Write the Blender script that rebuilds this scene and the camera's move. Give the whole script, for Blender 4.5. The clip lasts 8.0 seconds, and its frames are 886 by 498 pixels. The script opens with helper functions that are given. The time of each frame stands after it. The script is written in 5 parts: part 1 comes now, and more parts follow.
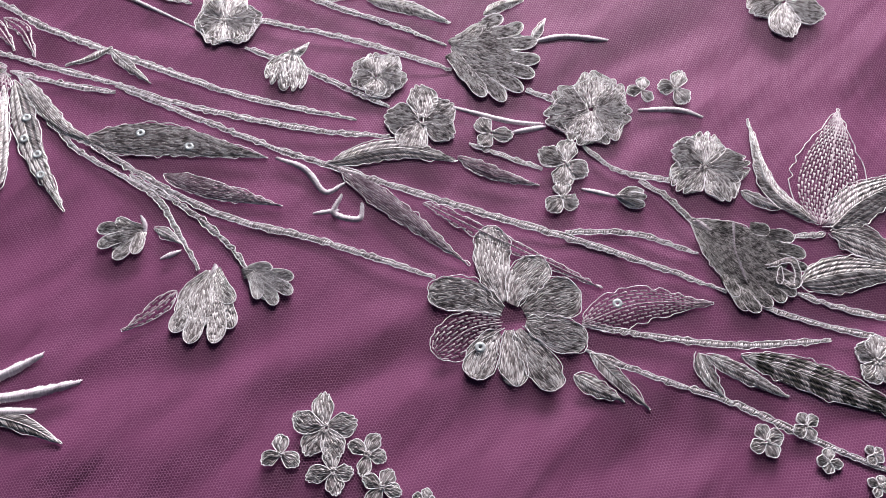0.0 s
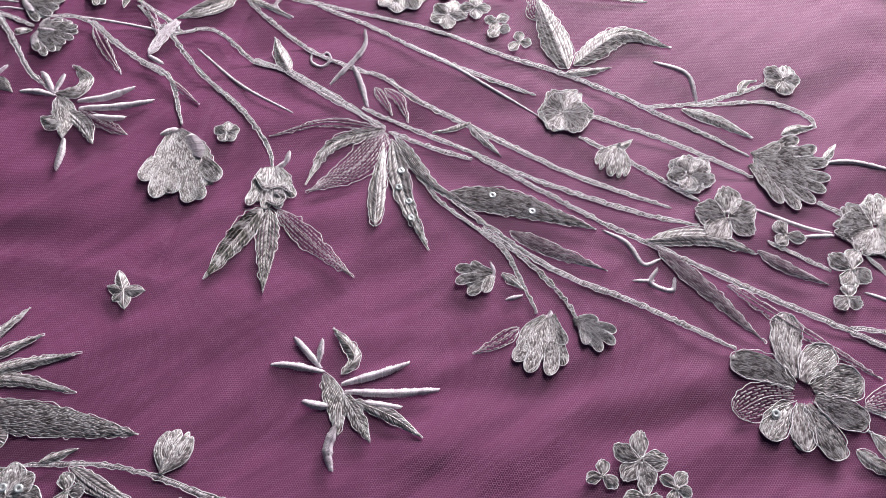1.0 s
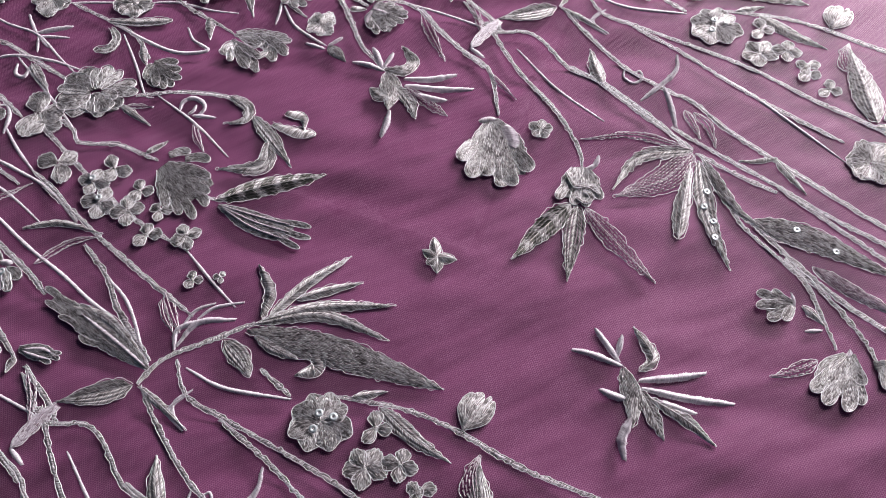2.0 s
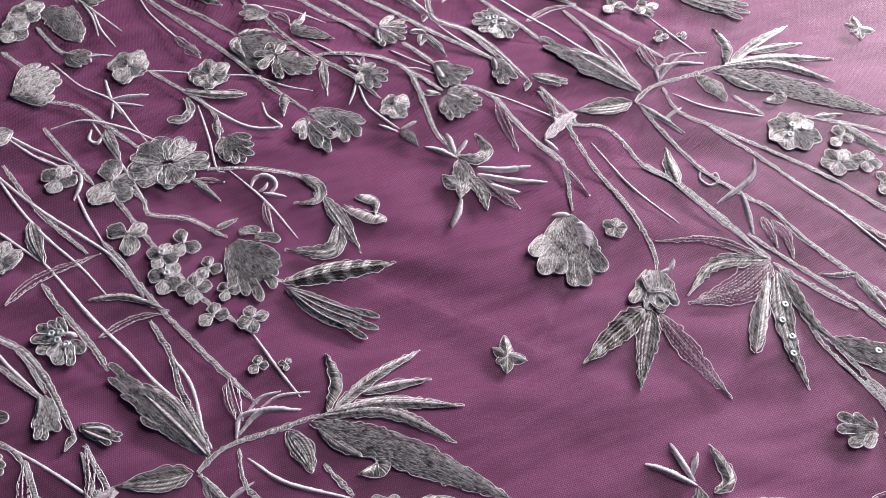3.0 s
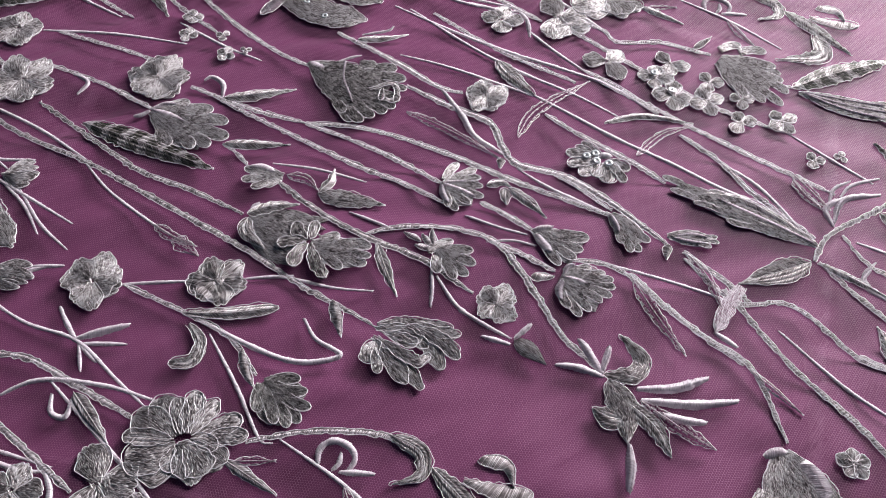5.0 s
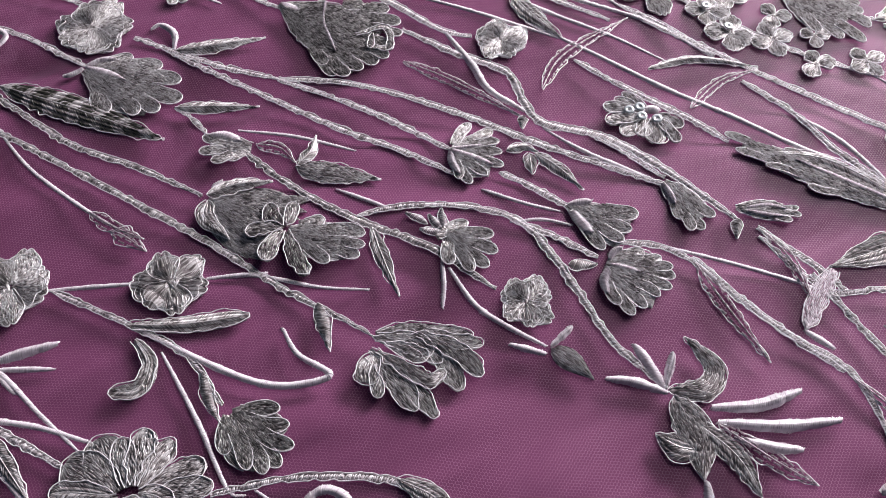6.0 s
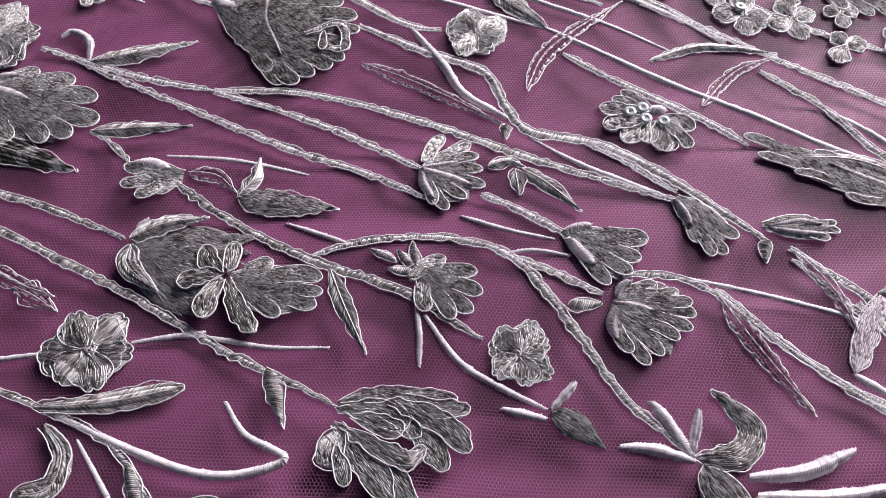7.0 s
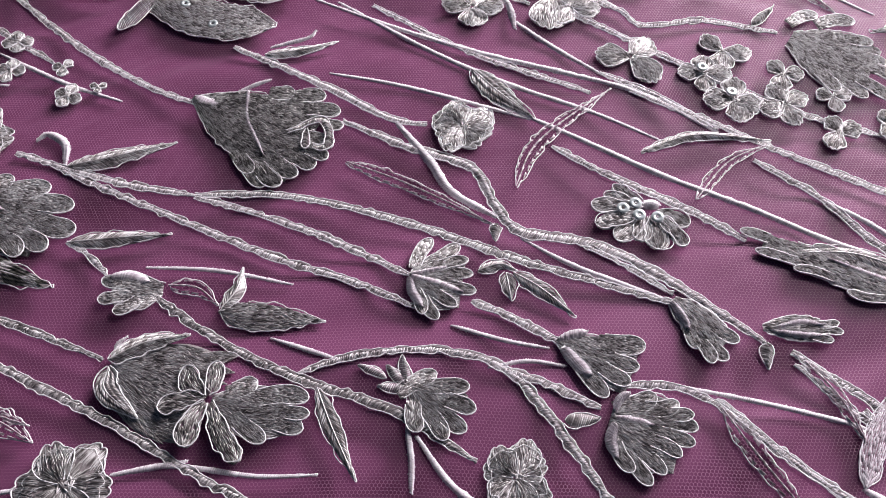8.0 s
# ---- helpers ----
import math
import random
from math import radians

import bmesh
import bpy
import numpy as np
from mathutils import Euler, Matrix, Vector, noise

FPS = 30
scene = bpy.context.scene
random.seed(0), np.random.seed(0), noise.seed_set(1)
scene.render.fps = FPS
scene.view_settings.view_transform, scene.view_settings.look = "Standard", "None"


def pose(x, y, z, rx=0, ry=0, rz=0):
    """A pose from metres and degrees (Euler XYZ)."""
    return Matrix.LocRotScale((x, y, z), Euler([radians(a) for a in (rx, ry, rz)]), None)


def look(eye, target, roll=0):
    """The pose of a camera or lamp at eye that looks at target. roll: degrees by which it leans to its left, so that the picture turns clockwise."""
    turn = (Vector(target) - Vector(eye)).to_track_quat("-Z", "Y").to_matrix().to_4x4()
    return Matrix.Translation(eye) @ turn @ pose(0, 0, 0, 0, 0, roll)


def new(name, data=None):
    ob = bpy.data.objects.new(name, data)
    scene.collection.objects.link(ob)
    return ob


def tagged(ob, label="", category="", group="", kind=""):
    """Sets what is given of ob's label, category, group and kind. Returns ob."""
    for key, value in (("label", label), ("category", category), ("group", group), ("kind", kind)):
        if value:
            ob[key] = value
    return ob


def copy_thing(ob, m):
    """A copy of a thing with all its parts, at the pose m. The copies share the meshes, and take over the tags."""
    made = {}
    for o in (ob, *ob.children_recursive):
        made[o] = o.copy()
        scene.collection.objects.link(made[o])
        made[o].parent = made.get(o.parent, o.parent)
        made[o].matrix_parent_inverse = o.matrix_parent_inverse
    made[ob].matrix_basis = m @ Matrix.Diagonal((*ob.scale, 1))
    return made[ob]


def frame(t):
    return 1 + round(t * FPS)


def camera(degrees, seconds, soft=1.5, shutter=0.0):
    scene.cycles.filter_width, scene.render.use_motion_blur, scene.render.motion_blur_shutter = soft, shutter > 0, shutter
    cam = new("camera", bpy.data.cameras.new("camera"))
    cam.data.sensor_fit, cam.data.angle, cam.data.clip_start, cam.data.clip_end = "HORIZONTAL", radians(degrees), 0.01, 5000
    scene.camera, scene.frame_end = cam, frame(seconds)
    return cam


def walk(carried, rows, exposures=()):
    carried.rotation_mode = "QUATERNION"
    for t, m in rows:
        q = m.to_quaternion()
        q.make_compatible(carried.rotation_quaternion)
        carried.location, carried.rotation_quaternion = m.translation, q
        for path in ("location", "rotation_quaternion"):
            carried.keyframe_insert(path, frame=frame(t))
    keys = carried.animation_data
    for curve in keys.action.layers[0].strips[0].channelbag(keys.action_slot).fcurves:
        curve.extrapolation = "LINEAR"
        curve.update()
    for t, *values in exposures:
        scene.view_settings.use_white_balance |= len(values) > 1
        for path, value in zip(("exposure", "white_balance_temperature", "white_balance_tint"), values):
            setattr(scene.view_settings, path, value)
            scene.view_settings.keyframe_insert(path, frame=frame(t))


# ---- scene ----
MM = 0.001
cam = camera(56.91, 8.0, 0.85)
# t, eye x y z, rotation x y z (metres, degrees)
PATH = [
    (0, 0.0042, 0.0004, 0.2193, 19.70, 0.09, 0.54),
    (0.5, -0.0285, -0.0077, 0.2337, 22.12, 0.89, 4.86),
    (0.8, -0.0535, -0.0187, 0.2521, 23.99, 1.31, 7.75),
    (1, -0.0724, -0.0295, 0.2632, 25.13, 1.68, 10.15),
    (1.5, -0.1137, -0.0589, 0.2723, 27.69, 2.06, 17.00),
    (2, -0.1431, -0.0709, 0.2730, 28.17, 2.41, 22.13),
    (2.2, -0.1537, -0.0704, 0.2745, 28.07, 2.04, 23.26),
    (3.3, -0.1741, -0.0560, 0.2831, 32.57, 1.49, 25.61),
    (3.5, -0.1784, -0.0522, 0.2851, 33.29, 1.32, 25.07),
    (4, -0.2175, -0.0276, 0.2844, 34.65, 0.51, 21.59),
    (4.5, -0.2690, 0.0033, 0.2494, 34.26, -0.75, 17.68),
    (4.7, -0.2783, 0.0111, 0.2413, 33.50, -0.88, 17.05),
    (5.8, -0.3009, 0.0492, 0.1887, 30.27, -0.85, 14.84),
    (6, -0.3017, 0.0540, 0.1836, 29.75, -0.52, 14.66),
    (6.5, -0.3051, 0.0664, 0.1709, 28.79, 0.01, 13.73),
    (7, -0.3061, 0.0834, 0.1594, 28.30, -0.21, 11.97),
    (7.5, -0.3074, 0.0944, 0.1583, 28.82, -0.31, 10.88),
    (8, -0.3090, 0.1033, 0.1635, 29.78, 0.14, 10.52),
]
walk(cam, [(t, pose(x, y, z, a, b, c)) for t, x, y, z, a, b, c in PATH],
     [(0.0, -0.03), (1.5, 0.06), (3.5, 0.12), (4.5, -0.12), (6.0, -0.05), (8.0, -0.06)])

# ---- light: one large window beyond the cloth, a weak sky ----
world = bpy.data.worlds.new("room_light")
scene.world = world
world.use_nodes = True
wn = world.node_tree.nodes
wsky = wn.new("ShaderNodeTexSky")
wsky.sky_type = "NISHITA"
wsky.sun_disc = False
wsky.sun_elevation = radians(38)
wsky.sun_rotation = radians(25)
world.node_tree.links.new(wsky.outputs["Color"], wn["Background"].inputs["Color"])
wn["Background"].inputs["Strength"].default_value = 0.015


def window_light(name, eye, target, wide, high, watts, colour):
    lamp = bpy.data.lights.new(name, "AREA")
    lamp.shape, lamp.size, lamp.size_y = "RECTANGLE", wide, high
    lamp.energy, lamp.color = watts, colour
    ob = new(name, lamp)
    ob.matrix_world = look(eye, target)
    return ob


window_light("window_daylight", (0.10, 0.88, 0.44), (-0.17, 0.15, 0), 0.58, 0.4, 18.9, (1.0, 0.965, 0.985))


# ---- materials ----
def material(name):
    m = bpy.data.materials.new(name)
    m.use_nodes = True
    nt = m.node_tree
    return m, nt, nt.nodes["Principled BSDF"], nt.nodes, nt.links


def noise_node(n, l, vec, scale, detail=2.0):
    t = n.new("ShaderNodeTexNoise")
    t.inputs["Scale"].default_value = scale
    t.inputs["Detail"].default_value = detail
    l.new(vec, t.inputs["Vector"])
    return t


def ramp_node(n, l, fac, stops):
    r = n.new("ShaderNodeValToRGB")
    e = r.color_ramp.elements
    e[0].position, e[0].color = stops[0][0], (*stops[0][1], 1)
    e[1].position, e[1].color = stops[-1][0], (*stops[-1][1], 1)
    for p, c in stops[1:-1]:
        k = e.new(p)
        k.color = (*c, 1)
    l.new(fac, r.inputs["Fac"])
    return r


def thread_material(name, stops, rough, metal, sheen=0.0):
    """Yarn: each stitch has a tone of its own, with fine ply relief and slow clumpy mottling."""
    m, nt, p, n, l = material(name)
    geo, co = n.new("ShaderNodeNewGeometry"), n.new("ShaderNodeTexCoord")
    slow = noise_node(n, l, co.outputs["Object"], 460.0, 4)
    mix = n.new("ShaderNodeMath")
    mix.operation = "MULTIPLY_ADD"
    l.new(slow.outputs["Fac"], mix.inputs[0])
    mix.inputs[1].default_value = 1.8
    add = n.new("ShaderNodeMath")
    add.operation = "MULTIPLY_ADD"
    l.new(geo.outputs["Random Per Island"], add.inputs[0])
    add.inputs[1].default_value = 1.0
    add.inputs[2].default_value = -0.84
    l.new(add.outputs[0], mix.inputs[2])
    r = ramp_node(n, l, mix.outputs[0], stops)
    l.new(r.outputs["Color"], p.inputs["Base Color"])
    fine = noise_node(n, l, co.outputs["Object"], 3200.0, 1)
    b = n.new("ShaderNodeBump")
    b.inputs["Strength"].default_value = 0.35
    b.inputs["Distance"].default_value = 0.0002
    l.new(fine.outputs["Fac"], b.inputs["Height"])
    l.new(b.outputs["Normal"], p.inputs["Normal"])
    p.inputs["Roughness"].default_value = rough
    p.inputs["Metallic"].default_value = metal
    p.inputs["Specular IOR Level"].default_value = 0.75
    p.inputs["Sheen Weight"].default_value = sheen
    return m


SILVER = thread_material("silver_thread", [(0.0, (0.22, 0.188, 0.19)), (0.3, (0.46, 0.41, 0.415)), (0.6, (0.77, 0.71, 0.725)), (1.0, (0.98, 0.935, 0.95))], 0.25, 0.14)
PALE = thread_material("pale_silver_thread", [(0.0, (0.32, 0.28, 0.30)), (0.5, (0.64, 0.58, 0.61)), (1.0, (0.92, 0.89, 0.9))], 0.36, 0.0)
WHITE = thread_material("white_satin_thread", [(0.0, (0.50, 0.41, 0.47)), (0.5, (0.70, 0.605, 0.675)), (1.0, (0.88, 0.81, 0.865))], 0.38, 0.0, 0.2)
STEM = thread_material("grey_lilac_stem_thread", [(0.0, (0.27, 0.22, 0.24)), (0.4, (0.66, 0.58, 0.62)), (1.0, (0.97, 0.91, 0.945))], 0.3, 0.05)
DULL = thread_material("dull_grey_thread", [(0.0, (0.14, 0.118, 0.125)), (0.5, (0.42, 0.375, 0.39)), (1.0, (0.94, 0.88, 0.90))], 0.26, 0.14)
DUSK = thread_material("dusky_silver_thread", [(0.0, (0.13, 0.112, 0.112)), (0.5, (0.42, 0.38, 0.38)), (1.0, (0.93, 0.88, 0.88))], 0.25, 0.16)
LILAC = thread_material("lilac_silver_thread", [(0.0, (0.30, 0.20, 0.25)), (0.5, (0.60, 0.47, 0.54)), (1.0, (0.88, 0.78, 0.83))], 0.38, 0.0)
CORD = thread_material("outline_cord", [(0.0, (0.86, 0.78, 0.84)), (0.5, (0.95, 0.89, 0.935)), (1.0, (0.985, 0.95, 0.98))], 0.2, 0.0)
DARK = thread_material("dark_metal_thread", [(0.0, (0.03, 0.028, 0.024)), (0.5, (0.09, 0.084, 0.072)), (1.0, (0.24, 0.226, 0.2))], 0.42, 0.3)
# under-layers darker than their stitches: shade between threads is put into the colour
BACKING = thread_material("shaded_under_thread", [(0.0, (0.13, 0.098, 0.107)), (0.5, (0.25, 0.2, 0.215)), (1.0, (0.40, 0.345, 0.36))], 0.6, 0.0)
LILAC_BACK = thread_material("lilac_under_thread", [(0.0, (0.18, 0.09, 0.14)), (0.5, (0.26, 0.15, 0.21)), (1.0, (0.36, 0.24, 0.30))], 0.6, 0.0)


def sequin_material():
    m, nt, p, n, l = material("pearl_sequin")
    geo = n.new("ShaderNodeNewGeometry")
    r = ramp_node(n, l, geo.outputs["Random Per Island"], [(0.0, (0.62, 0.68, 0.74)), (1.0, (0.86, 0.88, 0.88))])
    l.new(r.outputs["Color"], p.inputs["Base Color"])
    p.inputs["Roughness"].default_value = 0.12
    p.inputs["Metallic"].default_value = 0.35
    p.inputs["Coat Weight"].default_value = 0.6
    return m


SEQUIN = sequin_material()


def cloth_material():
    m, nt, p, n, l = material("mauve_satin_cloth")
    co = n.new("ShaderNodeTexCoord")
    big = noise_node(n, l, co.outputs["Object"], 9.0, 4)
    r = ramp_node(n, l, big.outputs["Fac"], [(0.25, (0.203, 0.0555, 0.138)), (0.75, (0.252, 0.071, 0.174))])
    l.new(r.outputs["Color"], p.inputs["Base Color"])
    weave = noise_node(n, l, co.outputs["Object"], 1900.0, 2)
    map_ = n.new("ShaderNodeMapping")
    turn = n.new("ShaderNodeMapping")
    turn.inputs["Rotation"].default_value = (0, 0, -0.85)
    map_.inputs["Scale"].default_value = (8.0, 30.0, 1.0)
    l.new(co.outputs["Object"], turn.inputs["Vector"])
    l.new(turn.outputs["Vector"], map_.inputs["Vector"])
    crease = noise_node(n, l, map_.outputs["Vector"], 1.0, 3)
    b1, b2 = n.new("ShaderNodeBump"), n.new("ShaderNodeBump")
    b1.inputs["Distance"].default_value, b1.inputs["Strength"].default_value = 0.014, 0.95
    b2.inputs["Distance"].default_value, b2.inputs["Strength"].default_value = 0.0001, 0.1
    l.new(crease.outputs["Fac"], b1.inputs["Height"])
    l.new(weave.outputs["Fac"], b2.inputs["Height"])
    l.new(b1.outputs["Normal"], b2.inputs["Normal"])
    l.new(b2.outputs["Normal"], p.inputs["Normal"])
    p.inputs["Roughness"].default_value = 0.6
    p.inputs["Specular IOR Level"].default_value = 0.15
    p.inputs["Sheen Weight"].default_value = 0.12
    p.inputs["Sheen Roughness"].default_value = 0.4
    p.inputs["Sheen Tint"].default_value = (0.95, 0.75, 0.88, 1)
    return m


def net_material():
    m, nt, p, n, l = material("mauve_tulle_yarn")
    co = n.new("ShaderNodeTexCoord")
    # tone noise paints the uneven light over the slack net into its colour
    v = noise_node(n, l, co.outputs["Object"], 85.0, 4)
    r = ramp_node(n, l, v.outputs["Fac"], [(0.3, (0.335, 0.122, 0.24)), (0.7, (0.445, 0.18, 0.33))])
    l.new(r.outputs["Color"], p.inputs["Base Color"])
    p.inputs["Roughness"].default_value = 0.45
    return m


CLOTH, NET = cloth_material(), net_material()
rng = np.random.default_rng(7)


# ---- mesh helpers ----
class Soup:
    """Collects quads and triangles for one part, in millimetres."""

    def __init__(self):
        self.v, self.f, self.m, self.n = [], [], [], 0

    def add(self, verts, faces, slot=0):
        verts, faces = np.asarray(verts, float), np.asarray(faces, int)
        self.v.append(verts)
        self.f.append(faces + self.n)
        self.m.append(np.full(len(faces), slot))
        self.n += len(verts)

    def mesh(self, name, mats, base):
        v = (np.concatenate(self.v) - np.array(base)) * MM
        me = bpy.data.meshes.new(name)
        sizes = np.concatenate([np.full(len(f), f.shape[1]) for f in self.f])
        loops = np.concatenate([f.ravel() for f in self.f])
        me.vertices.add(len(v))
        me.vertices.foreach_set("co", v.ravel().astype(np.float32))
        me.loops.add(len(loops))
        me.loops.foreach_set("vertex_index", loops.astype(np.int32))
        me.polygons.add(len(sizes))
        me.polygons.foreach_set("loop_start", np.r_[0, np.cumsum(sizes)[:-1]].astype(np.int32))
        me.polygons.foreach_set("material_index", np.concatenate(self.m).astype(np.int32))
        me.polygons.foreach_set("use_smooth", np.ones(len(sizes), bool))
        for m in mats:
            me.materials.append(m)
        me.update(calc_edges=True)
        return me


def thing(name, base, label, category, group=""):
    ob = new(name)
    ob.empty_display_size = 0.005
    ob.location = Vector(base) * MM
    return tagged(ob, label, category, group)


def part(name, soup, mats, parent, base, label=""):
    ob = new(name, soup.mesh(name, mats, base))
    ob.parent = parent
    return tagged(ob, label)


def smooth_line(pts, step=0.7):
    """A Catmull-Rom curve through a few points, evenly resampled."""
    p = np.array(pts, float)
    if len(p) == 2:
        p = np.array([p[0], (p[0] + p[1]) / 2, p[1]])
    q = np.vstack([2 * p[0] - p[1], p, 2 * p[-1] - p[-2]])
    t = np.linspace(0, 1, 24, endpoint=False)[:, None]
    out = []
    for a, b, c, d in zip(q[:-3], q[1:-2], q[2:-1], q[3:]):
        out.append(0.5 * (2 * b + (c - a) * t + (2 * a - 5 * b + 4 * c - d) * t * t + (3 * b - a - 3 * c + d) * t ** 3))
    c = np.vstack(out + [p[-1:]])
    s = np.r_[0, np.cumsum(np.linalg.norm(np.diff(c, axis=0), axis=1))]
    k = max(4, int(s[-1] / step) + 1)
    g = np.linspace(0, s[-1], k)
    return np.stack([np.interp(g, s, c[:, i]) for i in range(c.shape[1])], 1)


def normals(c):
    d = np.gradient(c[:, :2], axis=0)
    d /= np.maximum(np.linalg.norm(d, axis=1), 1e-9)[:, None]
    return np.stack([-d[:, 1], d[:, 0]], 1), d


def wobble(n, step, size, wave):
    """Smooth random sideways wander along a line."""
    k = max(3, int(n * step / wave) + 3)
    g = np.linspace(0, k - 1.001, n)
    i = g.astype(int)
    f = 0.5 - 0.5 * np.cos(np.pi * (g - i))
    q = rng.normal(0, size, k + 1)
    return q[i] * (1 - f) + q[i + 1] * f


CORD_SIZE = 0.57


def cord(soup, c, r=0.3, slot=0, lift=0.0, z=None):
    """A laid cord with open underside that follows line c over the cloth."""
    n = len(c)
    if n < 3:
        return
    nor, _ = normals(c)
    z0 = (np.full(n, lift) if z is None else z)
    r = r * CORD_SIZE
    z0 = z0 + 0.16
    rr = r * (1 + 0.16 * np.sin(np.arange(n) * 2.4) + rng.normal(0, 0.06, n))
    prof = [(-1.0, -0.9), (-0.6, 0.9), (0.6, 0.9), (1.0, -0.9)]
    rings = [np.stack([c[:, 0] + nor[:, 0] * rr * a, c[:, 1] + nor[:, 1] * rr * a, z0 + r * 0.5 + rr * b], 1) for a, b in prof]
    v = np.stack(rings, 1).reshape(-1, 3)
    i, j = np.meshgrid(np.arange(n - 1), np.arange(3), indexing="ij")
    a = (i * 4 + j).ravel()
    soup.add(v, np.stack([a, a + 4, a + 5, a + 1], 1)[:, ::-1], slot)


def stitches(soup, a, b, wide=0.42, high=0.3, slot=0, arch=0.15):
    """Threads from the points a to the points b, each a raised tapering ridge."""
    a, b = np.asarray(a, float), np.asarray(b, float)
    if len(a) == 0:
        return
    d = b - a
    side = np.stack([-d[:, 1], d[:, 0], 0 * d[:, 0]], 1)
    side /= np.maximum(np.linalg.norm(side, axis=1), 1e-9)[:, None]
    w = wide * (0.8 + 0.4 * rng.random(len(a)))[:, None]
    up = np.array([0, 0, 1.0])
    rows = []
    for t, k, e in ((0.0, 0.6, 0.0), (0.5, 1.0, 1.0), (1.0, 0.5, 0.0)):
        m = a + d * t + up * arch * e
        s = side * w * 0.5 * k
        top = up * high * (0.35 + 0.65 * e)
        rows += [m - s - up * 0.12, m + top, m + s - up * 0.12]
    v = np.stack(rows, 1)
    n = len(a)
    quads = []
    for r in range(2):
        for q in range(2):
            o = r * 3 + q
            quads.append((o, o + 1, o + 4, o + 3))
    f = (np.arange(n)[:, None, None] * 9 + np.array(quads)[None]).reshape(-1, 4)
    soup.add(v.reshape(-1, 3), f, slot)


# ---- a patch: an area along a bent spine, that leaves, petals and cups share ----
class Patch:
    def __init__(self, spine, half, end=None, dome=0.8, base_z=0.15):
        self.c = smooth_line(spine, 0.5)
        self.nor, _ = normals(self.c)
        self.t = np.linspace(0, 1, len(self.c))
        self.len = np.linalg.norm(np.diff(self.c, axis=0), axis=1).sum()
        self.half, self.end, self.dome, self.base_z = half, end, dome, base_z
        x, y = self.c[len(self.c) // 2, :2]
        self.fine = 0.75 if -465 < x < -195 and 62 < y < 292 else 0.93

    def at(self, u, v):
        u, v = np.asarray(u, float), np.asarray(v, float)
        e = u if self.end is None else u * self.end(v)
        x, y = np.interp(e, self.t, self.c[:, 0]), np.interp(e, self.t, self.c[:, 1])
        nx, ny = np.interp(e, self.t, self.nor[:, 0]), np.interp(e, self.t, self.nor[:, 1])
        h = self.half(u) * v
        z = self.base_z + self.dome * (1 - np.abs(v) ** 2.2) * np.sin(np.pi * np.clip(0.12 + 0.8 * u, 0, 1)) ** 0.7
        return np.stack([x + nx * h, y + ny * h, z], -1)

    def surface(self, soup, slot, nu=9, nv=7):
        u, v = np.meshgrid(np.linspace(0, 1, nu), np.linspace(-0.98, 0.98, nv), indexing="ij")
        p = self.at(u, v).reshape(-1, 3)
        i, j = np.meshgrid(np.arange(nu - 1), np.arange(nv - 1), indexing="ij")
        a = (i * nv + j).ravel()
        soup.add(p, np.stack([a, a + nv, a + nv + 1, a + 1], 1)[:, ::-1], slot)

    def outline(self, step=0.6, lobes=0, start=0.0):
        k = max(8, int(self.len * (1 - start) / step))
        u = np.linspace(start, 1, k)
        wide = max(float(self.half(np.array([1.0]))[0]), 0.05)
        m = max(3, int(2.2 * wide / step), 14 * lobes)
        v = np.linspace(-1, 1, m)[1:-1]
        rim = np.ones(k) if self.end is None else np.full(k, 0.955)
        v = v * rim[0]
        p = np.vstack([self.at(u, -rim), self.at(np.ones(len(v)), v), self.at(u[::-1], rim)])
        return p[:, :2]

    def fill(self, soup, slot, style="long", gap=0.5, long=2.3, wide=0.44, high=0.36):
        w = float(np.max(self.half(np.linspace(0, 1, 21))))
        arch = 0.13
        gap, wide, long = gap * self.fine, wide * self.fine, long * self.fine
        if style == "rim":
            cols = max(4, int(2 * w / gap))
            v = np.linspace(-0.93, 0.93, cols) + rng.normal(0, 0.2, cols) / cols
            k = rng.uniform(0.05, 0.2, cols)
            low = self.at(k, v * 0.9), self.at(k + rng.uniform(0.26, 0.44, cols), v)
            stitches(soup, low[0], low[1], wide, high, 2, arch)
            m = rng.uniform(0.46, 0.56, cols)
            a, b = self.at(m, v), self.at(rng.uniform(0.93, 0.99, cols), v)
            arch = 0.3
        elif style == "long":
            rows = max(2, int(self.len / (long * 0.62)))
            cols = max(3, int(2 * w / gap))
            u, v = np.meshgrid((np.arange(rows) + 0.0) / rows, np.linspace(-0.93, 0.93, cols), indexing="ij")
            u = u + rng.uniform(-0.5, 0.5, u.shape) / rows
            v = v + rng.normal(0, 0.25, v.shape) / cols
            keep = rng.random(u.shape) < np.clip(self.half(np.clip(u, 0, 1)) / w * 1.25, 0.12, 1)
            u, v = u[keep], v[keep]
            u1 = u + long / self.len * rng.uniform(0.7, 1.25, u.shape)
            v1 = np.clip(v + rng.normal(0, 0.035, v.shape), -0.96, 0.96)
            a, b = self.at(np.clip(u, 0, 0.97), v), self.at(np.clip(u1, 0.03, 0.99), v1)
        elif style in ("slant", "band"):
            k = max(4, int(self.len / gap))
            rows = max(1, int(round(w / 1.5)))
            rise = np.clip(w * 0.9 / self.len, 0.03, 0.3) / rows
            u, sgn, row = (q.ravel() for q in np.meshgrid(np.linspace(0.02, 0.92, k), [-1.0, 1.0], np.arange(rows), indexing="ij"))
            u = u + rng.normal(0, 0.25, len(u)) / k + rise * row * 0.5
            va = (row + rng.uniform(0.0, 0.22, len(u))) / rows
            vb = (row + rng.uniform(0.8, 1.02, len(u))) / rows
